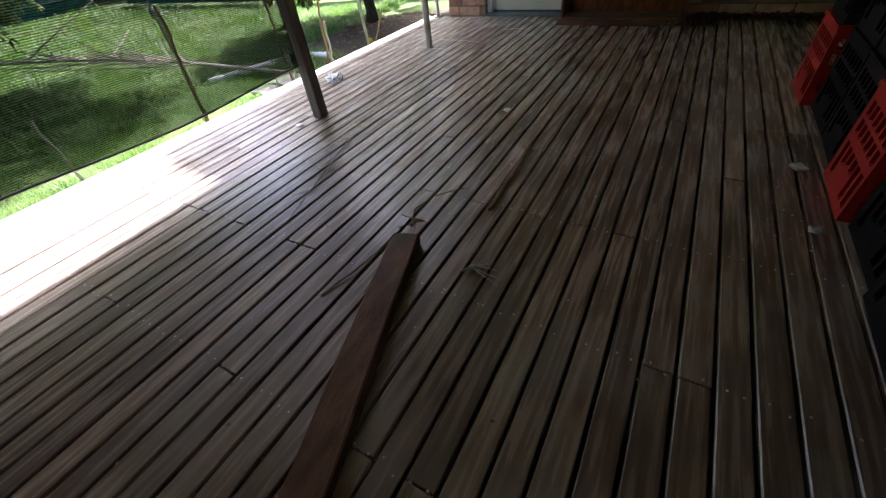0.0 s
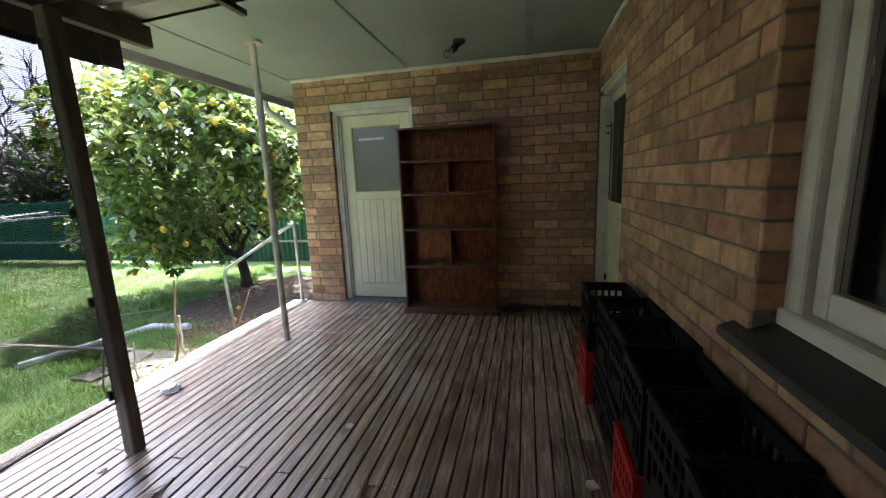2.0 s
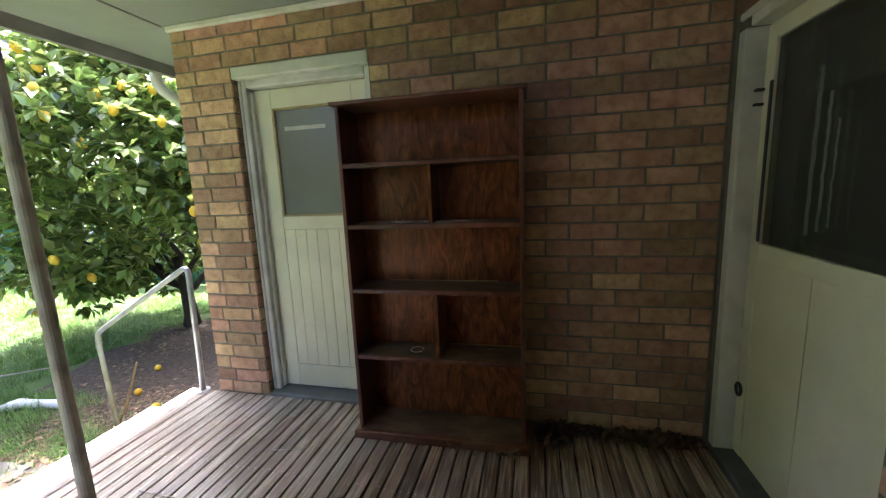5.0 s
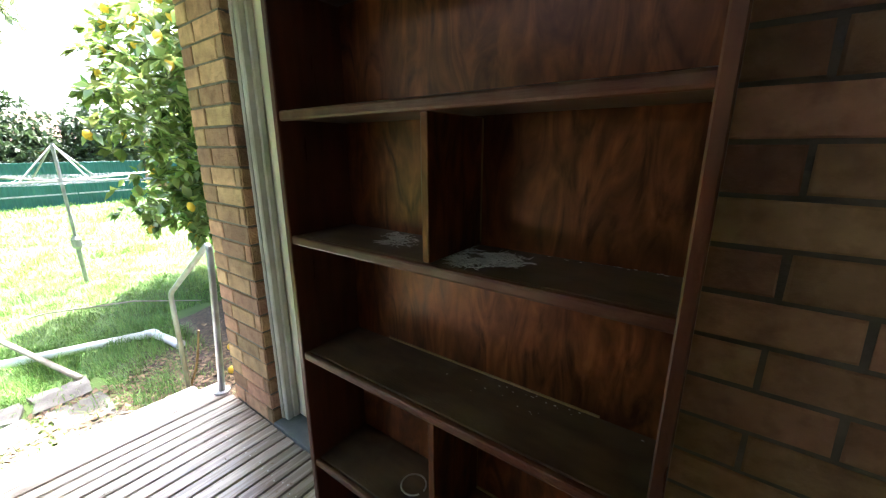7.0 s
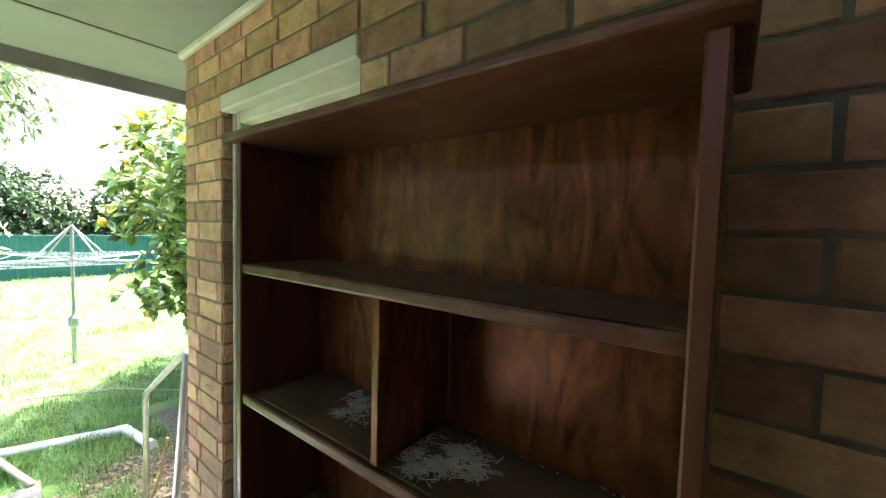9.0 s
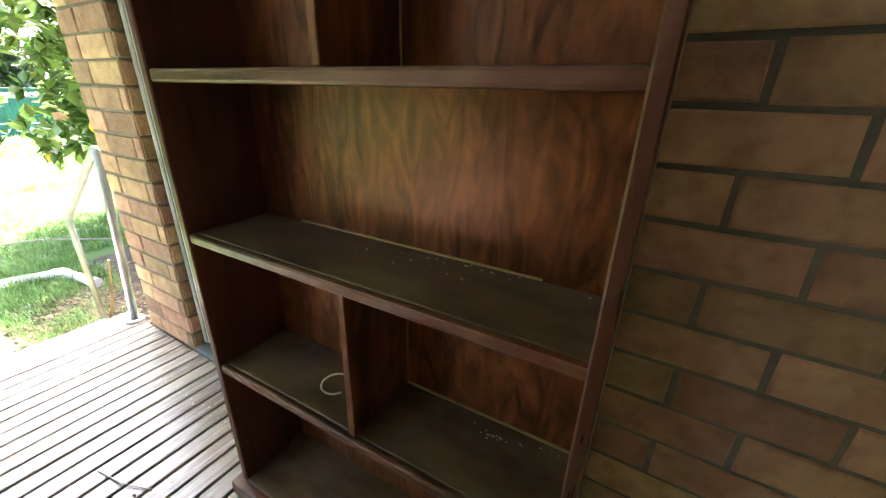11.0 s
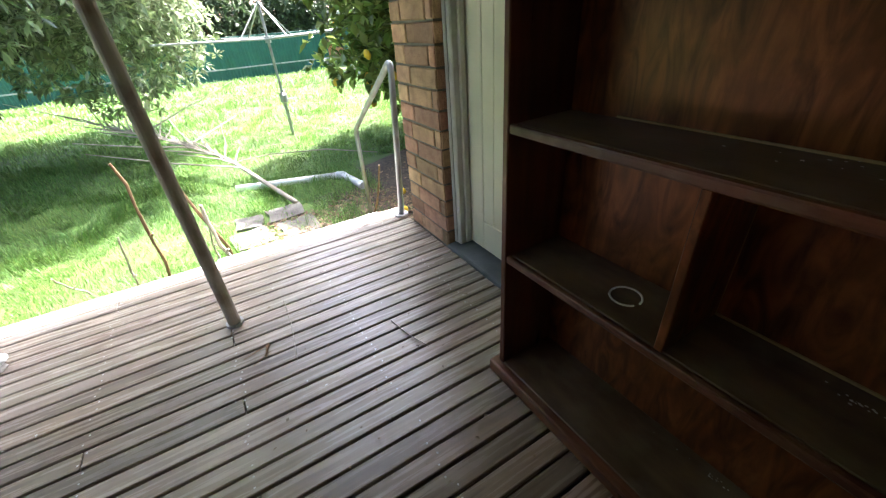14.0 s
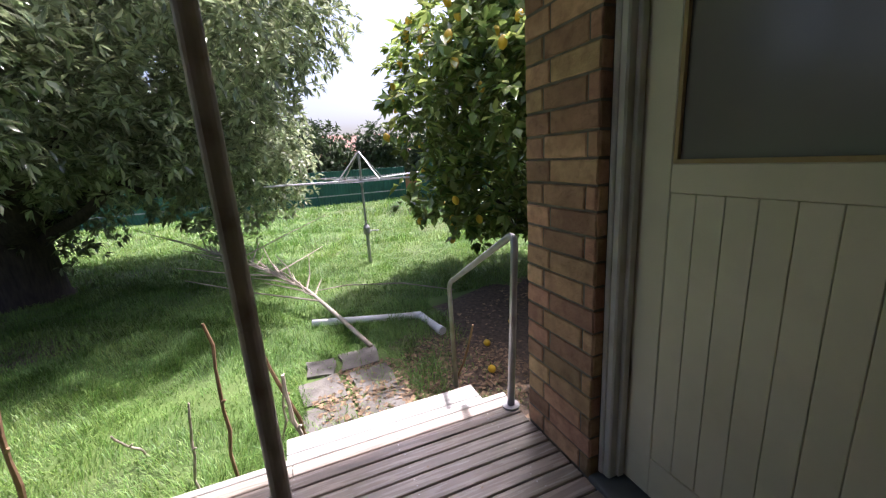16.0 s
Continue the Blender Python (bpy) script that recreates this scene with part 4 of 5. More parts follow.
# ---- grass ----
rng = np.random.default_rng(5)
def blades(n, x0, x1, y0, y1, h, w):
    x, y = rng.uniform(x0, x1, n), rng.uniform(y0, y1, n)
    patch = np.sin(x * 1.7 + 0.6 * y) * np.sin(y * 1.3 - 0.4 * x) + rng.normal(size=n) * 0.5
    ok = patch > -0.95
    ok &= ~((x > -2.3) & (x < -1.1) & (y > -1.05) & (y < -0.25) & (rng.random(n) < 0.9))
    ok &= ~((x > -1.9 - 0.7 * rng.random(n)) & (y > 0.05 + 0.3 * rng.random(n)) & (rng.random(n) < 0.85))
    x, y, patch = x[ok], y[ok], patch[ok]
    n = len(x)
    z = -0.62 - 0.2 * np.clip((-1.5 - x) / 7, 0, 1)
    H = h * rng.uniform(0.4, 1.2, n) * (0.8 + 0.35 * np.clip(patch, -1, 1.5))
    tuft = np.sin(x * 7.3 + 2.1 * np.sin(y * 3.1)) * np.sin(y * 6.7 + 1.7 * np.sin(x * 2.9))
    H *= 0.85 + 0.4 * tuft
    a = 2.5 * np.sin(x * 2.3 + y) + 2.5 * np.sin(y * 2.7 - 0.8 * x) + rng.normal(size=n) * 1.1
    lean = rng.uniform(0.25, 1.25, n)
    b = np.stack([x, y, z - 0.01], 1)
    s = np.stack([-np.sin(a), np.cos(a), np.zeros(n)], 1) * w
    m = b + np.stack([np.cos(a) * lean * H * 0.35, np.sin(a) * lean * H * 0.35, H * 0.66], 1)
    t = b + np.stack([np.cos(a) * lean * H, np.sin(a) * lean * H, H * (1.0 - 0.28 * lean)], 1)
    V = np.stack([b - s, b + s, m + s * 0.8, m - s * 0.8, t], 1).reshape(-1, 3)
    k = np.arange(n)[:, None] * 5
    return V, np.concatenate([k + np.array([[0, 1, 2]]), k + np.array([[0, 2, 3]]), k + np.array([[3, 2, 4]])], 0)
Vs, Fs, base = [], [], 0
for args in ((95000, -3.6, -0.75, -6.5, 0.6, 0.125, 0.0028), (110000, -7.5, -3.5, -8.0, 4.5, 0.135, 0.0036), (60000, -13, -7.4, -12, 5.2, 0.18, 0.007), (30000, -19.5, -12.9, -16, 5.2, 0.2, 0.011), (15000, -7.0, -3.0, -16, -8, 0.18, 0.008)):
    V, F = blades(*args)
    Vs.append(V)
    Fs.append(F + base)
    base += len(V)
tagged(numpy_mesh("grass", np.concatenate(Vs), np.concatenate(Fs), GRASS), "long uncut bright green lawn grass", "grass", kind="stuff")

# ---- things on the lawn ----
def placed(name, at, label, category, group=""):
    return tagged(empty(name, at), label, category, group)


hoist = placed("clothes_hoist", (-6.3, 0.42, -0.78), "grey rotary clothes hoist standing in the lawn", "clothes line")
part("lower_pole", tubed([(0, 0, -0.05), (0, 0, 0.85)], 0.033, 12), GALV, hoist)
part("upper_pole", tubed([(0, 0, 0.85), (0, 0, 2.3)], 0.024, 12), GALV, hoist)
wb = part("winder_box", tubed([(0, 0, 0.62), (0, 0, 0.66), (0, 0, 0.78), (0, 0, 0.83)], [0.04, 0.07, 0.07, 0.04], 12), GALV, hoist)
part("crank_handle", tubed(arc_path([(0.0, 0.05, 0.7), (0.0, 0.17, 0.7), (0.03, 0.17, 0.7), (0.03, 0.24, 0.7)], 0.01), 0.012, 8), GALV, wb)
part("hub", tubed([(0, 0, 1.66), (0, 0, 1.76)], 0.05, 12), GALV, hoist)
tipsH = []
for k in range(4):
    a = math.radians(28 + 90 * k)
    e = Vector((1.95 * math.cos(a), 1.95 * math.sin(a), 1.78))
    tipsH.append(e)
    part("arm", tubed([(0, 0, 1.72), e], 0.016, 8), GALV, hoist)
    part("strut", tubed([(0, 0, 2.28), e * 0.28 + Vector((0, 0, 1.24))], 0.013, 8), GALV, hoist)
for s in (1.0, 0.8, 0.6, 0.4):
    for k in range(4):
        a, b = tipsH[k] * s, tipsH[(k + 1) % 4] * s
        a.z = b.z = 1.74 + 0.04 * s
        part("line", tubed([a, (a + b) / 2 - Vector((0, 0, 0.03)), b], 0.003, 5), GALV, hoist)

pp = placed("drain_pipe", (-2.8, 0.3, ground_z(-2.8)), "white plastic drain pipe lying in the grass", "pipe")
part("pipe", tubed([(-0.48, -1.2, 0.06), (0.0, 0.03, 0.075)], 0.042, 14), WHITE_PLASTIC, pp, smooth=True)
part("end_pipe", tubed([(0.0, 0.03, 0.075), (0.52, 0.11, 0.07)], 0.043, 14), WHITE_PLASTIC, pp, smooth=True)
part("joint", tubed([(-0.03, -0.04, 0.073), (0.0, 0.03, 0.075), (0.05, 0.04, 0.075)], 0.048, 14), WHITE_PLASTIC, pp, smooth=True)
part("socket", tubed([(0.46, 0.1, 0.07), (0.54, 0.115, 0.07)], 0.05, 14), WHITE_PLASTIC, pp)

rng = np.random.default_rng(17)
br = placed("fallen_branch", (-2.3, -0.38, ground_z(-2.3)), "bleached bare branch lying across the grass", "branch")
main = [(0, 0, 0.06), (-0.8, -0.24, 0.16), (-1.6, -0.5, 0.27), (-2.5, -0.95, 0.38), (-3.4, -1.5, 0.46), (-4.3, -2.2, 0.52)]
part("stem", tubed(main, [0.027, 0.025, 0.022, 0.018, 0.012, 0.005], 8), DEAD_WOOD, br, smooth=True)
for k in range(48):
    s = rng.uniform(1.5, 4.9)
    i = int(s)
    p = Vector(main[i]).lerp(Vector(main[min(i + 1, 5)]), s - i)
    d = Vector((-0.75 + rng.normal() * 0.3, -0.35 + rng.normal() * 0.55, 0.12 + abs(rng.normal()) * 0.25)) * rng.uniform(0.3, 1.0)
    q = p + d
    part("twig", tubed([p, p.lerp(q, 0.5) + Vector(rng.normal(size=3)) * 0.03, q], [0.014, 0.01, 0.005], 5), DEAD_WOOD, br)
br2 = placed("thin_branch", (-4.1, 0.2, ground_z(-4.1)), "thin grey branch lying on the lawn", "branch")
part("stem", tubed([(0.6, 0.9, 0.08), (0, 0.3, 0.12), (-0.4, -0.5, 0.12), (-0.5, -1.1, 0.08)], [0.008, 0.011, 0.011, 0.006], 6), DEAD_WOOD, br2)
br3 = placed("forked_dead_branch", (-13.0, -2.5, ground_z(-13)), "pale forked dead branch standing near the fence", "branch")
part("stem", tubed([(0, 0, 0), (0.1, 0.15, 0.4), (0.1, 0.0, 1.2)], [0.08, 0.07, 0.03], 8), DEAD_WOOD, br3)
part("fork", tubed([(0.1, 0.15, 0.35), (0.2, 0.6, 0.8), (0.3, 1.0, 1.2)], [0.06, 0.05, 0.03], 8), DEAD_WOOD, br3)

def stake(base, top, r, material, label):
    b = Vector(base)
    t = Vector(top) - b
    s = placed("garden_stake", base, label, "stake", "bare stalks beside the deck")
    pts, rad = [], []
    for k in range(9):
        q = k / 8
        pts.append(t * q + Vector((rng.normal() * 0.006, rng.normal() * 0.008, 0)))
        rad.append(r * (1.0 - 0.3 * q) * (1.25 if k in (3, 5, 7) else 1.0))
    part("stalk", tubed(pts, rad, 7), material, s)
    part("knot", tubed([t * 0.55, t * 0.55 + Vector((0.012, 0.02, 0.02))], [r, r * 0.5], 6), material, s)
for base, top, r, m, lab in (((-0.9, -2.44, -0.62), (-0.9, -2.37, 0.55), 0.014, BROWN_WOOD, "knobbly brown bare stalk standing beside the deck"), ((-0.9, -1.485, -0.62), (-0.93, -1.466, 0.475), 0.011, BROWN_WOOD, "thin dark bare stalk standing beside the deck"), ((-2.15, -3.95, -0.64), (-2.15, -3.906, 0.56), 0.013, DEAD_WOOD, "tall grey bare stalk in the grass"), ((-1.41, -3.2, -0.62), (-1.41, -3.24, 0.06), 0.011, DEAD_WOOD, "short grey bare stalk in the grass"), ((-0.9, -1.69, -0.62), (-0.9, -1.64, 0.04), 0.008, DEAD_WOOD, "thin pale stalk in the grass"), ((-1.18, -1.23, -0.64), (-1.2, -1.16, -0.08), 0.009, DEAD_WOOD, "thin pale stalk in the grass"), ((-0.75, -1.05, -0.62), (-0.67, -1.12, 0.19), 0.014, DEAD_WOOD, "pale cut stake beside the step"), ((-0.95, -1.0, -0.62), (-0.55, -1.22, 0.56), 0.011, BROWN_WOOD, "leaning brown bare stalk beside the step"), ((-1.5, -2.1, -0.62), (-1.35, -2.2, -0.3), 0.008, DEAD_WOOD, "thin pale stalk in the grass"), ((-1.32, 0.16, -0.62), (-1.0, 0.2, 0.05), 0.009, BROWN_WOOD, "reddish bare stalk beside the handrail")):
    stake(base, top, r, m, lab)

pave = tagged(empty("pavement", (-1.75, -0.65, -0.62)), "broken concrete stepping stones sunk in the grass", "pavement", kind="structure")
random.seed(6)
for x, y, w, d in ((0.42, -0.24, 0.42, 0.36), (0.45, 0.2, 0.4, 0.4), (0.0, -0.27, 0.38, 0.33), (0.02, 0.17, 0.42, 0.36), (-0.42, 0.12, 0.36, 0.36), (-0.4, -0.25, 0.3, 0.26)):
    b, t = bmesh.new(), random.uniform(-0.12, 0.12)
    pts = []
    for u, v in ((-0.5, -0.5), (0.0, -0.5), (0.5, -0.5), (0.5, 0.1), (0.5, 0.5), (-0.1, 0.5), (-0.5, 0.5), (-0.5, 0.0)):
        u, v = u + random.uniform(-0.07, 0.07), v + random.uniform(-0.07, 0.07)
        pts.append((x + w * (u * math.cos(t) - v * math.sin(t)), y + d * (u * math.sin(t) + v * math.cos(t))))
    lo, hi = [b.verts.new((p, q, -0.03)) for p, q in pts], [b.verts.new((p, q, 0.016 + random.uniform(-0.008, 0.006))) for p, q in pts]
    ctr = b.verts.new((x, y, 0.022))
    for k in range(8):
        b.faces.new((lo[k], lo[(k + 1) % 8], hi[(k + 1) % 8], hi[k]))
        b.faces.new((hi[k], hi[(k + 1) % 8], ctr))
    part("paving_stone", b, PAVER, pave)

# bare soil with litter under the lemon tree
def litter(name, n, spots, size, material, label, zf, seed, curl=0.3):
    r = np.random.default_rng(seed)
    Vs = []
    for _ in range(n):
        cx, cy, rx, ry = spots[r.integers(len(spots))]
        a, q = r.uniform(0, 6.283), math.sqrt(r.random())
        x, y = cx + rx * q * math.cos(a), cy + ry * q * math.sin(a)
        t, L = r.uniform(0, 6.283), size * r.uniform(0.5, 1.3)
        d, s = np.array((math.cos(t), math.sin(t), 0)), np.array((-math.sin(t), math.cos(t), 0)) * r.uniform(0.2, 0.4)
        z = zf(x, y) + r.uniform(0.003, 0.02)
        c = np.array((x, y, z))
        Vs += [c - d * L / 2, c + s * L + (0, 0, curl * L * r.random()), c + d * L / 2 + (0, 0, curl * L * r.uniform(0, 1)), c - s * L + (0, 0, curl * L * r.random())]
    k = np.arange(n)[:, None] * 4
    return tagged(numpy_mesh(name, np.array(Vs), np.concatenate([k + np.array([[0, 1, 2]]), k + np.array([[0, 2, 3]])], 0), material), label, "leaf litter", kind="stuff")
bm = bmesh.new()
random.seed(3)
ctr = bm.verts.new((-1.9, 1.9, ground_z(-1.9) + 0.03))
ring = []
for k in range(40):
    a = k * math.pi / 20
    x, y = -1.75 + 1.75 * math.cos(a) * random.uniform(0.85, 1.08), 1.75 + 1.95 * math.sin(a) * random.uniform(0.88, 1.06)
    ring.append(bm.verts.new((x, y, ground_z(x) + 0.006)))
for k in range(40):
    bm.faces.new((ring[k], ring[(k + 1) % 40], ctr))
tagged(part("garden_bed", bm, MULCH), "dark soil strewn with leaf litter under the lemon tree", "garden bed", kind="structure")
bm = bmesh.new()
ctr = bm.verts.new((-4.3, -4.7, ground_z(-4.3) + 0.02))
ring = [bm.verts.new((-4.3 + 0.9 * math.cos(a) * random.uniform(0.6, 1.2), -4.7 + 1.0 * math.sin(a) * random.uniform(0.6, 1.2), ground_z(-4.3 + 0.9 * math.cos(a)) + 0.008)) for a in [k * math.pi / 14 for k in range(28)]]
for k in range(28):
    bm.faces.new((ring[k], ring[(k + 1) % 28], ctr))
tagged(part("bare_soil", bm, MULCH), "bare brown soil in the shade of the tree", "soil", kind="structure")
litter("leaf_litter", 4800, ((-1.6, 1.6, 1.3, 1.7), (-1.5, 0.3, 0.7, 0.6), (-1.5, -0.5, 0.6, 0.5), (-2.6, 2.5, 1.0, 1.0)), 0.055, DRY_LEAF, "brown fallen leaves on the soil", lambda x, y: ground_z(x), 2)
for x, y in ((-1.76, 0.7), (-1.3, 0.5), (-2.1, 1.2), (-2.5, -3.9)):
    b = bmesh.new()
    bmesh.ops.create_uvsphere(b, u_segments=12, v_segments=8, radius=0.036)
    f = placed("fallen_lemon", (x, y, ground_z(x) + 0.055), "yellow lemon fallen on the ground", "lemon", "fallen lemons")
    part("fruit", b, LEMON, f, smooth=True)

# ---- beyond the lawn ----
shed = placed("garden_shed", (-11.5, -9.4, ground_z(-11.5)), "old grey garden shed with a dark open doorway", "shed")
SHED_WALL = mat("grey_shed_sheet", (0.3, 0.33, 0.36), (0.42, 0.45, 0.48), 3, 0.6, bump=0.1, stain=(0.2, 0.17, 0.13), sscale=2)
for a in ((-1.3, -1.25, -2.2, 1.9, 0, 2.0), (1.25, 1.3, 0.9, 1.9, 0, 2.0), (1.25, 1.3, -2.2, -0.2, 0, 2.0), (1.25, 1.3, -0.2, 0.9, 1.75, 2.0), (-1.25, 1.25, 1.85, 1.9, 0, 2.0), (-1.25, 1.25, -2.2, -2.15, 0, 2.0)):
    part("wall", boxed(*a), SHED_WALL, shed)
bm = boxed(-1.5, 1.5, -2.4, 2.1, 2.0, 2.05)
part("roof", bm, SHED_WALL, shed)
part("shed_floor", boxed(-1.25, 1.25, -2.15, 1.85, -0.05, 0.03), DEEP_SHADE, shed)
NB = mat("orange_far_brick", (0.33, 0.16, 0.08), (0.48, 0.25, 0.13), 2, 0.9)
hs = placed("neighbour_house", (-29, 4.0, -0.82), "low orange brick house beyond the back fence", "house")
part("wall", boxed(-3, 2.5, -4, 5, 0, 2.6), NB, hs)
b = bmesh.new()
v = [b.verts.new(p) for p in ((-3.5, -4.5, 2.6), (3, -4.5, 2.6), (3, 5.5, 2.6), (-3.5, 5.5, 2.6), (-0.3, -2, 4.2), (-0.3, 3, 4.2))]
for f in ((0, 1, 4), (1, 2, 5, 4), (2, 3, 5), (3, 0, 4, 5), (3, 2, 1, 0)):
    b.faces.new([v[i] for i in f])
part("roof", b, ROOF_TILE, hs)
w = part("window", boxed(2.5, 2.54, -0.6, 0.8, 0.9, 2.1, 0.01), TRIM_WHITE, hs)
part("pane", boxed(2.541, 2.546, -0.5, 0.7, 1.0, 2.0), PANE, w)

LEAF_FAR = mat("far_leaf", (0.035, 0.065, 0.025), (0.09, 0.13, 0.05), 0.5, 0.6, bump=0.0, island=True, rnd=0.4, sub=0.2)
rng = np.random.default_rng(14)
for cx, cy, r, h in ((-23, -15, 3.5, 7), (-24, -9, 3.2, 6), (-23.5, -3.5, 2.8, 5), (-24, 1.0, 2.3, 4.5), (-23.5, 4.2, 2.0, 4.2), (-23, 7.5, 2.0, 4.0), (-20.5, 9.2, 2.6, 4.6), (-16.5, 9, 2.2, 3.4), (-12.5, 9.0, 2.0, 3.2), (-8, 9.2, 2.2, 3.6), (-3.5, 9.0, 2.2, 3.4), (-12, -24, 3.5, 6), (-4, -25, 3.5, 6), (4, -24, 3.5, 6.5), (-1.15, 4.35, 0.95, 3.3)):
    t = placed("garden_tree", (cx, cy, -0.82), "leafy tree in a neighbouring garden beyond the fence", "tree", "trees beyond the fences")
    part("trunk", tubed([(0, 0, -0.1), (0.1, 0.05, h * 0.3), (0, 0.1, h * 0.7)], [0.2, 0.15, 0.05], 8), BARK, t)
    tips = crown_tips(lobes_of(rng, (0, 0, h * 0.6), (r * 0.85, r * 0.85, h * 0.36), 16, r * 0.42, h * 0.2), 70, rng, 0.5)
    V, F = leaf_mesh(tips, 6, 0.3, 0.075, rng, 0.2)
    numpy_mesh("crown", V, F, LEAF_FAR, t)

bare = placed("bare_tree", (-16.5, 7.6, -0.82), "leafless winter tree beyond the side fence", "tree")
def branch_out(bm, p, d, L, r, depth):
    q = p + d * L
    mid = p.lerp(q, 0.5) + Vector(rng.normal(size=3)) * L * 0.06
    tube(bm, [p, mid, q], [r, r * 0.8, r * 0.62], 6 if r > 0.03 else 4)
    if depth:
        for _ in range(3 if depth > 1 else 4):
            nd = (d + Vector(rng.normal(size=3)) * 0.52 + Vector((0, 0, 0.12))).normalized()
            branch_out(bm, p.lerp(q, rng.uniform(0.55, 1.0)), nd, L * rng.uniform(0.55, 0.85), r * 0.6, depth - 1)
bm = bmesh.new()
branch_out(bm, Vector((0, 0, -0.1)), Vector((0.03, 0, 1)), 2.4, 0.2, 0)
part("trunk", bm, BARK, bare)
for k in range(5):
    bm = bmesh.new()
    a = k * 1.26
    branch_out(bm, Vector((0.05, 0, 2.0)), Vector((0.7 * math.cos(a), 0.7 * math.sin(a), 0.8)).normalized(), 2.4, 0.1, 4)
    tagged(part("limb", bm, BARK, bare), kind="stuff")

# ---- things on the deck ----
DARK_LEAF = mat("damp_dead_leaf", (0.05, 0.03, 0.016), (0.16, 0.1, 0.05), 20, 0.85, bump=0.3, island=True, rnd=0.5)
pk = empty("timber_plank", (1.56, -3.24, 0.0), 18.2)
b = boxed(-0.046, 0.046, -1.25, 0.0, 0.0, 0.045, 0.004)
bmesh.ops.subdivide_edges(b, edges=[e for e in b.edges if abs(e.verts[0].co.y - e.verts[1].co.y) > 0.5], cuts=8)
for w in b.verts:
    w.co.x += 0.0025 * math.sin(w.co.y * 9 + w.co.z * 50)
    if w.co.y > -0.02 and w.co.z > 0.02:
        w.co.y -= 0.012 * abs(math.sin(w.co.x * 60))
part("board", b, PLANK_WOOD, pk)
tagged(pk, "rough red-brown timber plank lying on the deck", "plank")

def twig(name, pts, r, material, label, forks=0, seed=1):
    t = placed(name, pts[0], label, "twig")
    o = Vector(pts[0])
    q = np.random.default_rng(seed)
    loc = [Vector(p) - o for p in pts]
    part("stem", tubed(loc, [r * (1 - 0.45 * i / len(loc)) for i in range(len(loc))], 6), material, t)
    for _ in range(forks):
        i = q.integers(0, len(loc) - 1)
        p = loc[i].lerp(loc[i + 1], q.random())
        d = (loc[-1] - loc[0]) * q.uniform(0.15, 0.35) + Vector((q.normal() * 0.05, q.normal() * 0.05, abs(q.normal()) * 0.01))
        part("side_twig", tubed([p, p + d * 0.5, p + d], [r * 0.5, r * 0.4, r * 0.25], 5), material, t)
twig("bark_stick", [(1.729, -2.47, 0.012), (1.742, -2.62, 0.014), (1.745, -2.8, 0.012), (1.755, -2.985, 0.012)], 0.011, BROWN_WOOD, "peeling brown bark stick on the deck", 2, 3)
twig("forked_twig", [(0.83, -2.6, 0.006), (0.88, -2.78, 0.012), (0.95, -3.0, 0.008), (1.0, -3.14, 0.006)], 0.0045, DEAD_WOOD, "thin forked grey twig on the deck", 7, 4)
twig("curled_vine", [(1.53, -3.17, 0.006), (1.49, -3.08, 0.01), (1.52, -2.98, 0.012), (1.57, -2.92, 0.01), (1.6, -2.88, 0.006)], 0.003, BROWN_WOOD, "thin curled vine on the deck", 4, 5)
twig("thin_twig", [(1.45, -3.56, 0.005), (1.485, -3.44, 0.01), (1.495, -3.35, 0.006), (1.5, -3.22, 0.005)], 0.004, DEAD_WOOD, "thin pale twig on the deck", 0, 6)
twig("thin_twig", [(0.36, -0.87, 0.004), (0.55, -0.875, 0.008), (0.77, -0.9, 0.004)], 0.0025, DEAD_WOOD, "thin pale twig on the deck", 0, 7)
twig("thin_twig", [(0.78, -0.51, 0.004), (0.9, -0.49, 0.009), (1.0, -0.45, 0.004)], 0.003, DEAD_WOOD, "thin curved twig on the deck", 0, 8)
twig("twig_pile", [(1.8, -3.3, 0.006), (1.83, -3.275, 0.02), (1.86, -3.265, 0.01)], 0.005, DEAD_WOOD, "small tangle of dry weed on the deck", 9, 9)
twig("twig_pile", [(1.53, -3.17, 0.008), (1.545, -3.15, 0.02), (1.56, -3.13, 0.01)], 0.006, BROWN_WOOD, "small knot of dry stems on the deck", 5, 10)
twig("twig_pile", [(0.62, -0.98, 0.006), (0.66, -0.99, 0.015), (0.69, -1.0, 0.006)], 0.005, BROWN_WOOD, "small dark knot of twig on the deck", 4, 11)
pp = placed("crumpled_paper", (0.113, -1.95, 0.0), "crumpled white paper near the deck edge", "paper")
b = bmesh.new()
bmesh.ops.create_icosphere(b, subdivisions=3, radius=0.05)
q = np.random.default_rng(5)
for w in b.verts:
    w.co *= 0.6 + 0.7 * q.random()
    w.co.z = max(0.0, w.co.z * 0.6 + 0.022)
    w.co.x *= 1.3
part("paper", b, WHITE_PLASTIC, pp)
deckz = lambda x, y: 0.0
litter("dry_leaves", 420, ((2.6, -0.07, 0.38, 0.06), (2.3, -0.12, 0.1, 0.1), (2.85, -0.08, 0.2, 0.07)), 0.042, DARK_LEAF, "drift of dry brown leaves against the brick wall", deckz, 7, 0.7)
litter("dry_leaves", 12, ((1.9, -0.36, 0.06, 0.02), (2.08, -0.34, 0.05, 0.02), (1.78, -0.33, 0.03, 0.02)), 0.06, DRY_LEAF, "curled dry leaves in front of the bookcase", deckz, 8, 0.8)
litter("deck_debris", 170, ((1.4, -1.6, 1.5, 1.5), (1.0, -0.6, 1.0, 0.5), (1.5, -3.4, 1.2, 0.8)), 0.014, DRY_LEAF, "specks of dry leaf and bark on the deck", deckz, 9, 0.3)
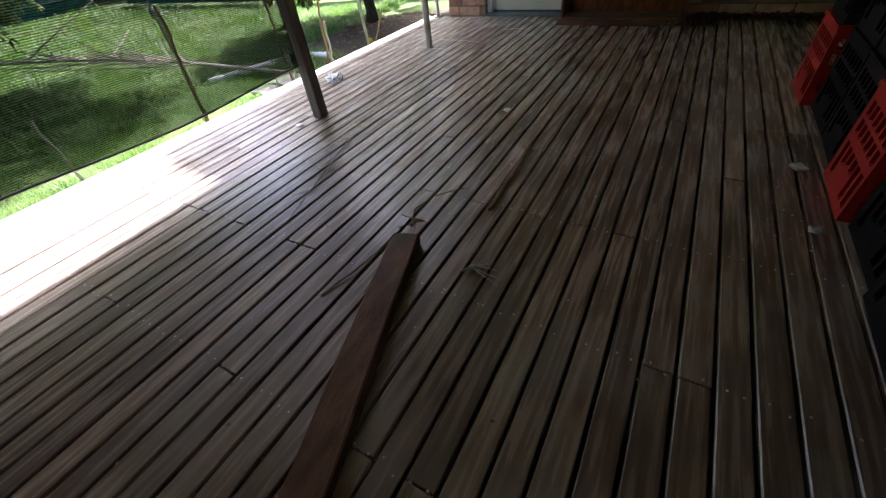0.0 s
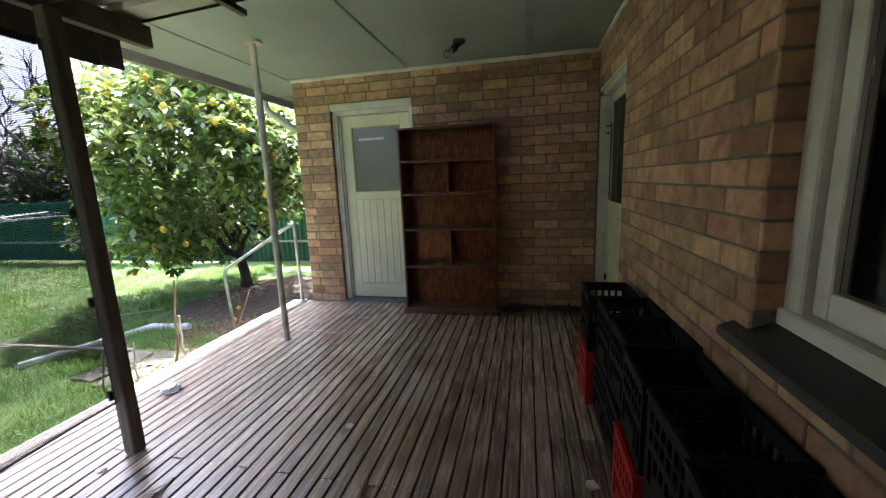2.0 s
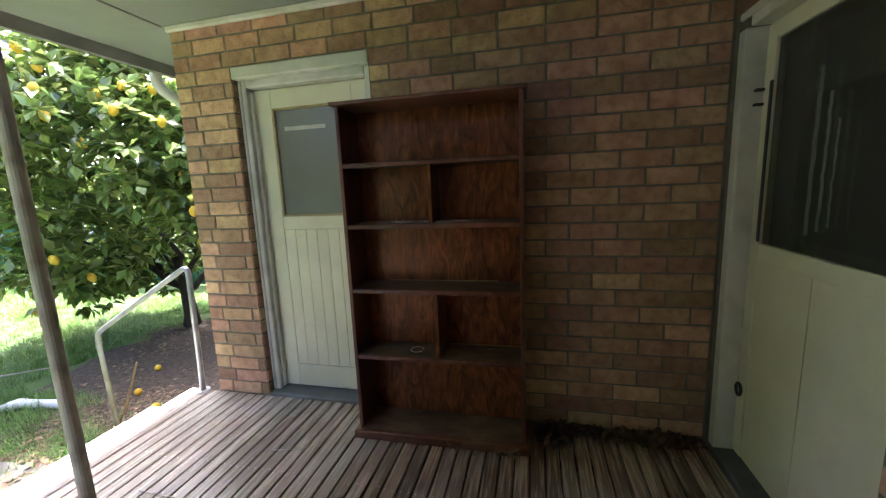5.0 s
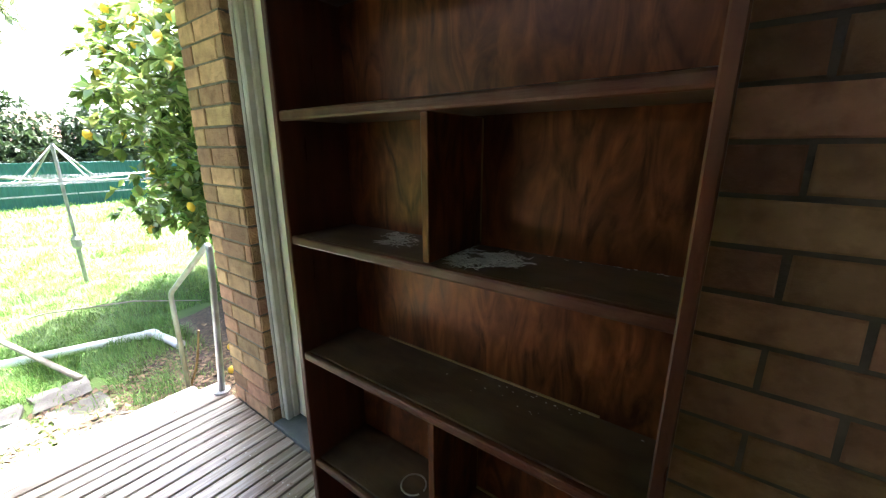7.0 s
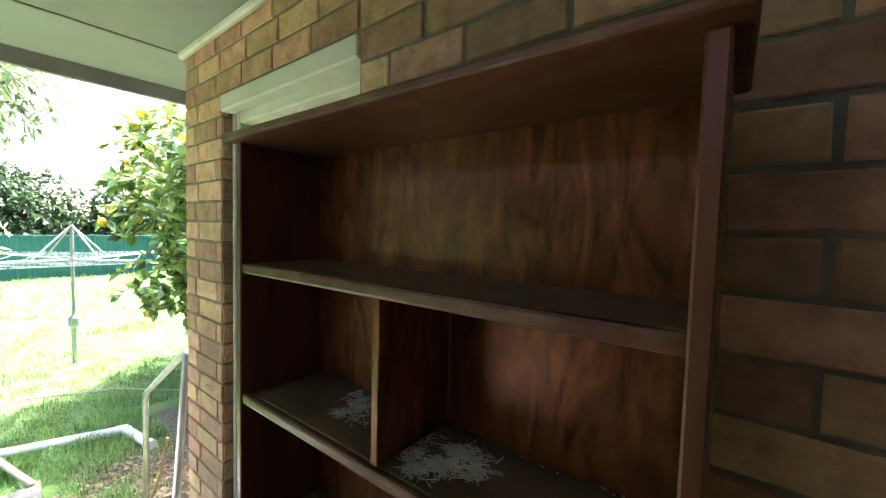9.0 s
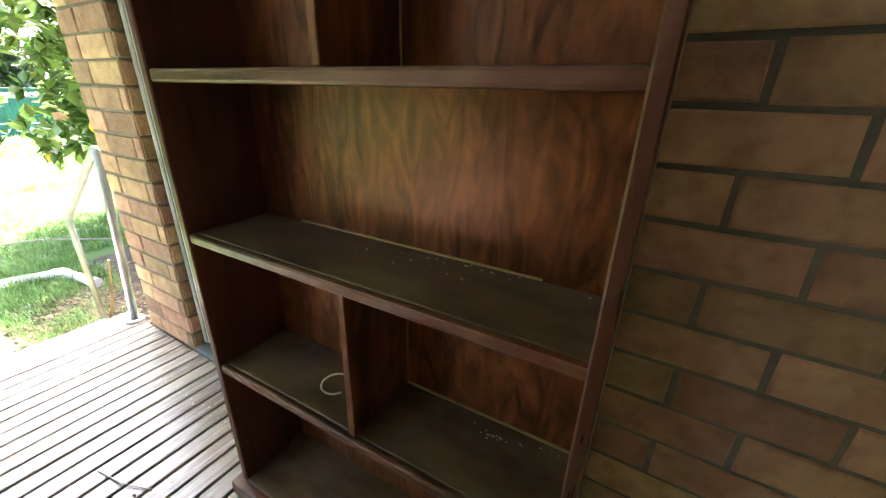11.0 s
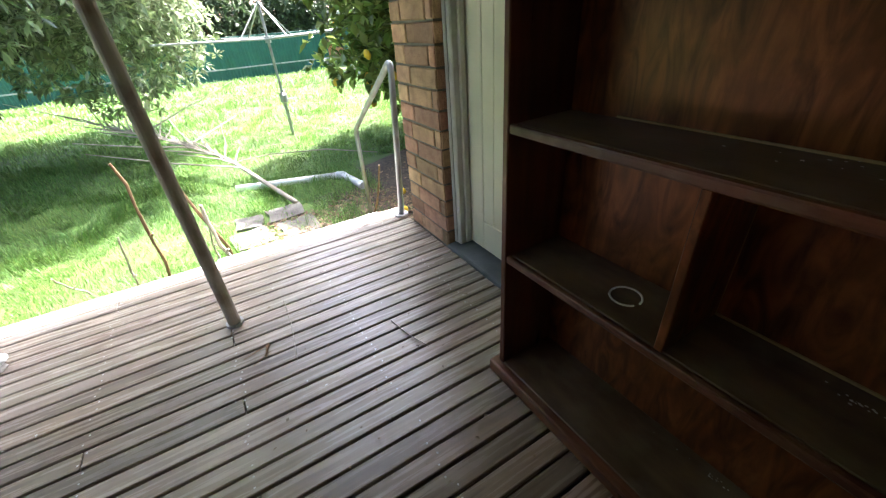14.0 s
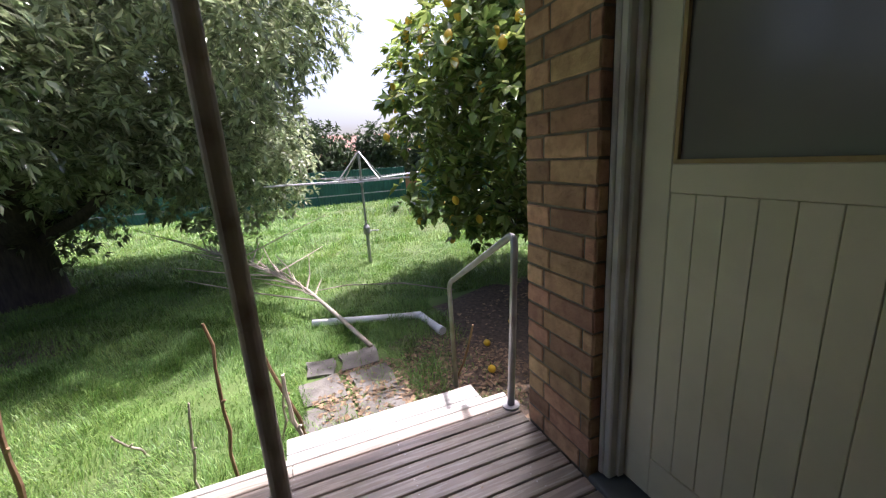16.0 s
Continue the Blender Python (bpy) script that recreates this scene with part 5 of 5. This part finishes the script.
litter("pale_chips", 60, ((0.6, -1.6, 0.8, 1.5), (1.6, -3.2, 0.8, 0.6), (2.65, -2.5, 0.08, 0.4)), 0.011, DUST, "pale chips scattered on the deck", deckz, 10, 0.3)
for x, y, s in ((2.7, -2.33, 0.03), (2.71, -2.72, 0.022), (0.43, -2.62, 0.022), (1.48, -2.12, 0.022)):
    f = placed("paper_scrap", (x, y, 0.0), "torn white paper scrap on the deck", "paper", "paper scraps")
    b = bmesh.new()
    bmesh.ops.create_icosphere(b, subdivisions=2, radius=s)
    for w in b.verts:
        w.co *= 0.6 + 0.7 * q.random()
        w.co.z = max(0.0, w.co.z * 0.35 + s * 0.25)
    part("paper", b, WHITE_PLASTIC, f)

# ---- deck boards ----
PITCH, GAP = 0.0743, 0.0085
bm = bmesh.new()
# added near-black slab that stands in for shade between the boards
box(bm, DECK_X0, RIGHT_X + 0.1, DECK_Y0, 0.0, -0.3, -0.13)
deck = tagged(part("floor", bm, DEEP_SHADE), "weathered red-brown timber deck with dark gaps between boards", "floor", kind="structure")
random.seed(31)
board_mesh = {}
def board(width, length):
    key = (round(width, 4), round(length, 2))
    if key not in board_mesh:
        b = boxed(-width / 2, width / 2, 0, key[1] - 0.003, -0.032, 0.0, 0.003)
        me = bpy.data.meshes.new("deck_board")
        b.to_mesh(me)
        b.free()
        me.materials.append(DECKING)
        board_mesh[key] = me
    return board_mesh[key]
bx, nails = DECK_X0 + 0.03, []
JOISTS = [-0.18 - 0.46 * j for j in range(13)]
while bx < RIGHT_X + 0.1 - PITCH / 2:
    cuts = [DECK_Y0]
    j = random.choice((2, 3, 4, 5, 6, 7))
    cuts += [JOISTS[c] for c in sorted({j, j + 5 if j + 5 < 12 else j}, reverse=True)] + [0.0 - 0.004]
    for a, b in zip(cuts, cuts[1:]):
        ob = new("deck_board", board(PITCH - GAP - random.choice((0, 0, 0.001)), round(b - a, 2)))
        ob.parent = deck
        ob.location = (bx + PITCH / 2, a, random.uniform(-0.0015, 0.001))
    for y in JOISTS:
        for dx in (0.016, PITCH - 0.016 - GAP):
            if random.random() < 0.8:
                nails.append((bx + dx + GAP / 2 + random.uniform(-0.004, 0.004), y + random.uniform(-0.012, 0.012)))
    bx += PITCH
for y in JOISTS:
    part("joist", boxed(DECK_X0 + 0.03, RIGHT_X + 0.09, y - 0.022, y + 0.022, -0.131, -0.0335), DEEP_SHADE, deck)
vs, fs = [], []
for x, y in nails:
    i = len(vs)
    vs += [(x + 0.0034 * math.cos(a), y + 0.0034 * math.sin(a), 0.0014) for a in [q * math.pi / 3 for q in range(6)]] + [(x, y, 0.0024)]
    fs += [(i + q, i + (q + 1) % 6, i + 6) for q in range(6)]
tagged(raw("nail_heads", vs, fs, NAIL, deck), kind="stuff")
bm = boxed(DECK_X0 - 0.006, DECK_X0 + 0.029, DECK_Y0, 0.0, -0.12, 0.001, 0.004)
tagged(part("trim_deck_edge", bm, EDGE_BOARD), "pale bleached board along the deck edge", "trim", kind="structure")
step = empty("step", (-0.43, -0.62, -0.62))
for k in range(3):
    part("tread", boxed(-0.2 + k * 0.132, -0.075 + k * 0.132, -0.53, 0.6, 0.41, 0.445, 0.004), EDGE_BOARD, step)
for y in (-0.45, 0.52):
    part("stringer", boxed(-0.17, 0.18, y - 0.02, y + 0.02, -0.02, 0.41, 0.003), BEAM, step)
tagged(step, "pale sun-bleached timber step below the deck edge", "step")

# ---- bricks ----
brick_mesh = {}
def brick(length):
    key = (round(length, 3), random.randrange(4))
    if key not in brick_mesh:
        h = COURSE - 0.0105
        b = bmesh.new()
        x, c = key[0] / 2, 0.004
        j = lambda a: random.uniform(-a, a)
        pts = [(-x, -h / 2), (x, -h / 2), (x, h / 2), (-x, h / 2)]
        mid = [b.verts.new((p + j(0.0022), c + j(0.001), q + j(0.002))) for p, q in pts]
        front = [b.verts.new((v.co.x - math.copysign(c, v.co.x) + j(0.001), j(0.001), v.co.z - math.copysign(c, v.co.z) + j(0.001))) for v in mid]
        back = [b.verts.new((p, 0.03, q)) for p, q in pts]
        b.faces.new(front)
        for i in range(4):
            k = (i + 1) % 4
            b.faces.new((front[k], front[i], mid[i], mid[k]))
            b.faces.new((mid[k], mid[i], back[i], back[k]))
        bmesh.ops.recalc_face_normals(b, faces=b.faces)
        me = bpy.data.meshes.new("brick")
        b.to_mesh(me)
        b.free()
        me.materials.append(BRICK)
        brick_mesh[key] = me
    return brick_mesh[key]
random.seed(77)
def lay(parent, place, spans_of, rows):
    """Bricks in half bond. spans_of(z): stretches along the wall that are solid at that height."""
    for r in rows:
        z = (r + 0.5) * COURSE
        for a, b, start in spans_of(z):
            u = a
            first = MODULE if r % 2 else MODULE / 2
            first = start if start and r % 2 else first
            n = 0
            while u < b - 0.02:
                w = first if n == 0 else MODULE
                e = min(u + w, b)
                if b - e < 0.05:
                    e = b
                ob = new("brick", brick(e - u - 0.0105))
                ob.parent = parent
                ob.matrix_world = place((u + e) / 2, z, random.uniform(-0.002, 0.0015), random.uniform(-0.35, 0.35))
                u = e
                n += 1
def north(z):
    if z < DOOR_TOP:
        return [(0.0, DOOR_X0, 0.16), (DOOR_X1, RIGHT_X, 0)]
    return [(0.0, RIGHT_X, 0.16)]
lay(wall_north, lambda u, z, d, t: pose(u, d, z, 0, t, 0), north, range(27))
def east(z):
    out = []
    if z > RD_TOP:
        out.append((0.0, -WIN_Y0 if z < WIN_Z1 else 3.2, 0))
    else:
        out.append((-RD_Y1, -WIN_Y0 if z > WIN_Z0 - 0.09 else 4.4, 0))
    return out
lay(wall_east, lambda u, z, d, t: pose(RIGHT_X + d, -u, z, 0, t, -90), east, range(27))
# bricks of the window reveal
def reveal(parent, place, rows):
    for r in rows:
        ob = new("brick", brick(0.1))
        ob.parent = parent
        ob.matrix_world = place((r + 0.5) * COURSE)
reveal(wall_east, lambda z: pose(RIGHT_X + 0.052, WIN_Y0 - 0.005, z, 0, 0, 0), range(10, 23))
# bricks of the garden door's reveal
reveal_d = 0.048
for row in range(int(DOOR_TOP / COURSE)):
    ob = new("brick", brick(reveal_d - 0.004))
    ob.parent = wall_north
    ob.matrix_world = pose(DOOR_X0 - 0.001 + random.uniform(-0.0015, 0.001), reveal_d / 2 + 0.004, (row + 0.5) * COURSE, 0, 0, 90)
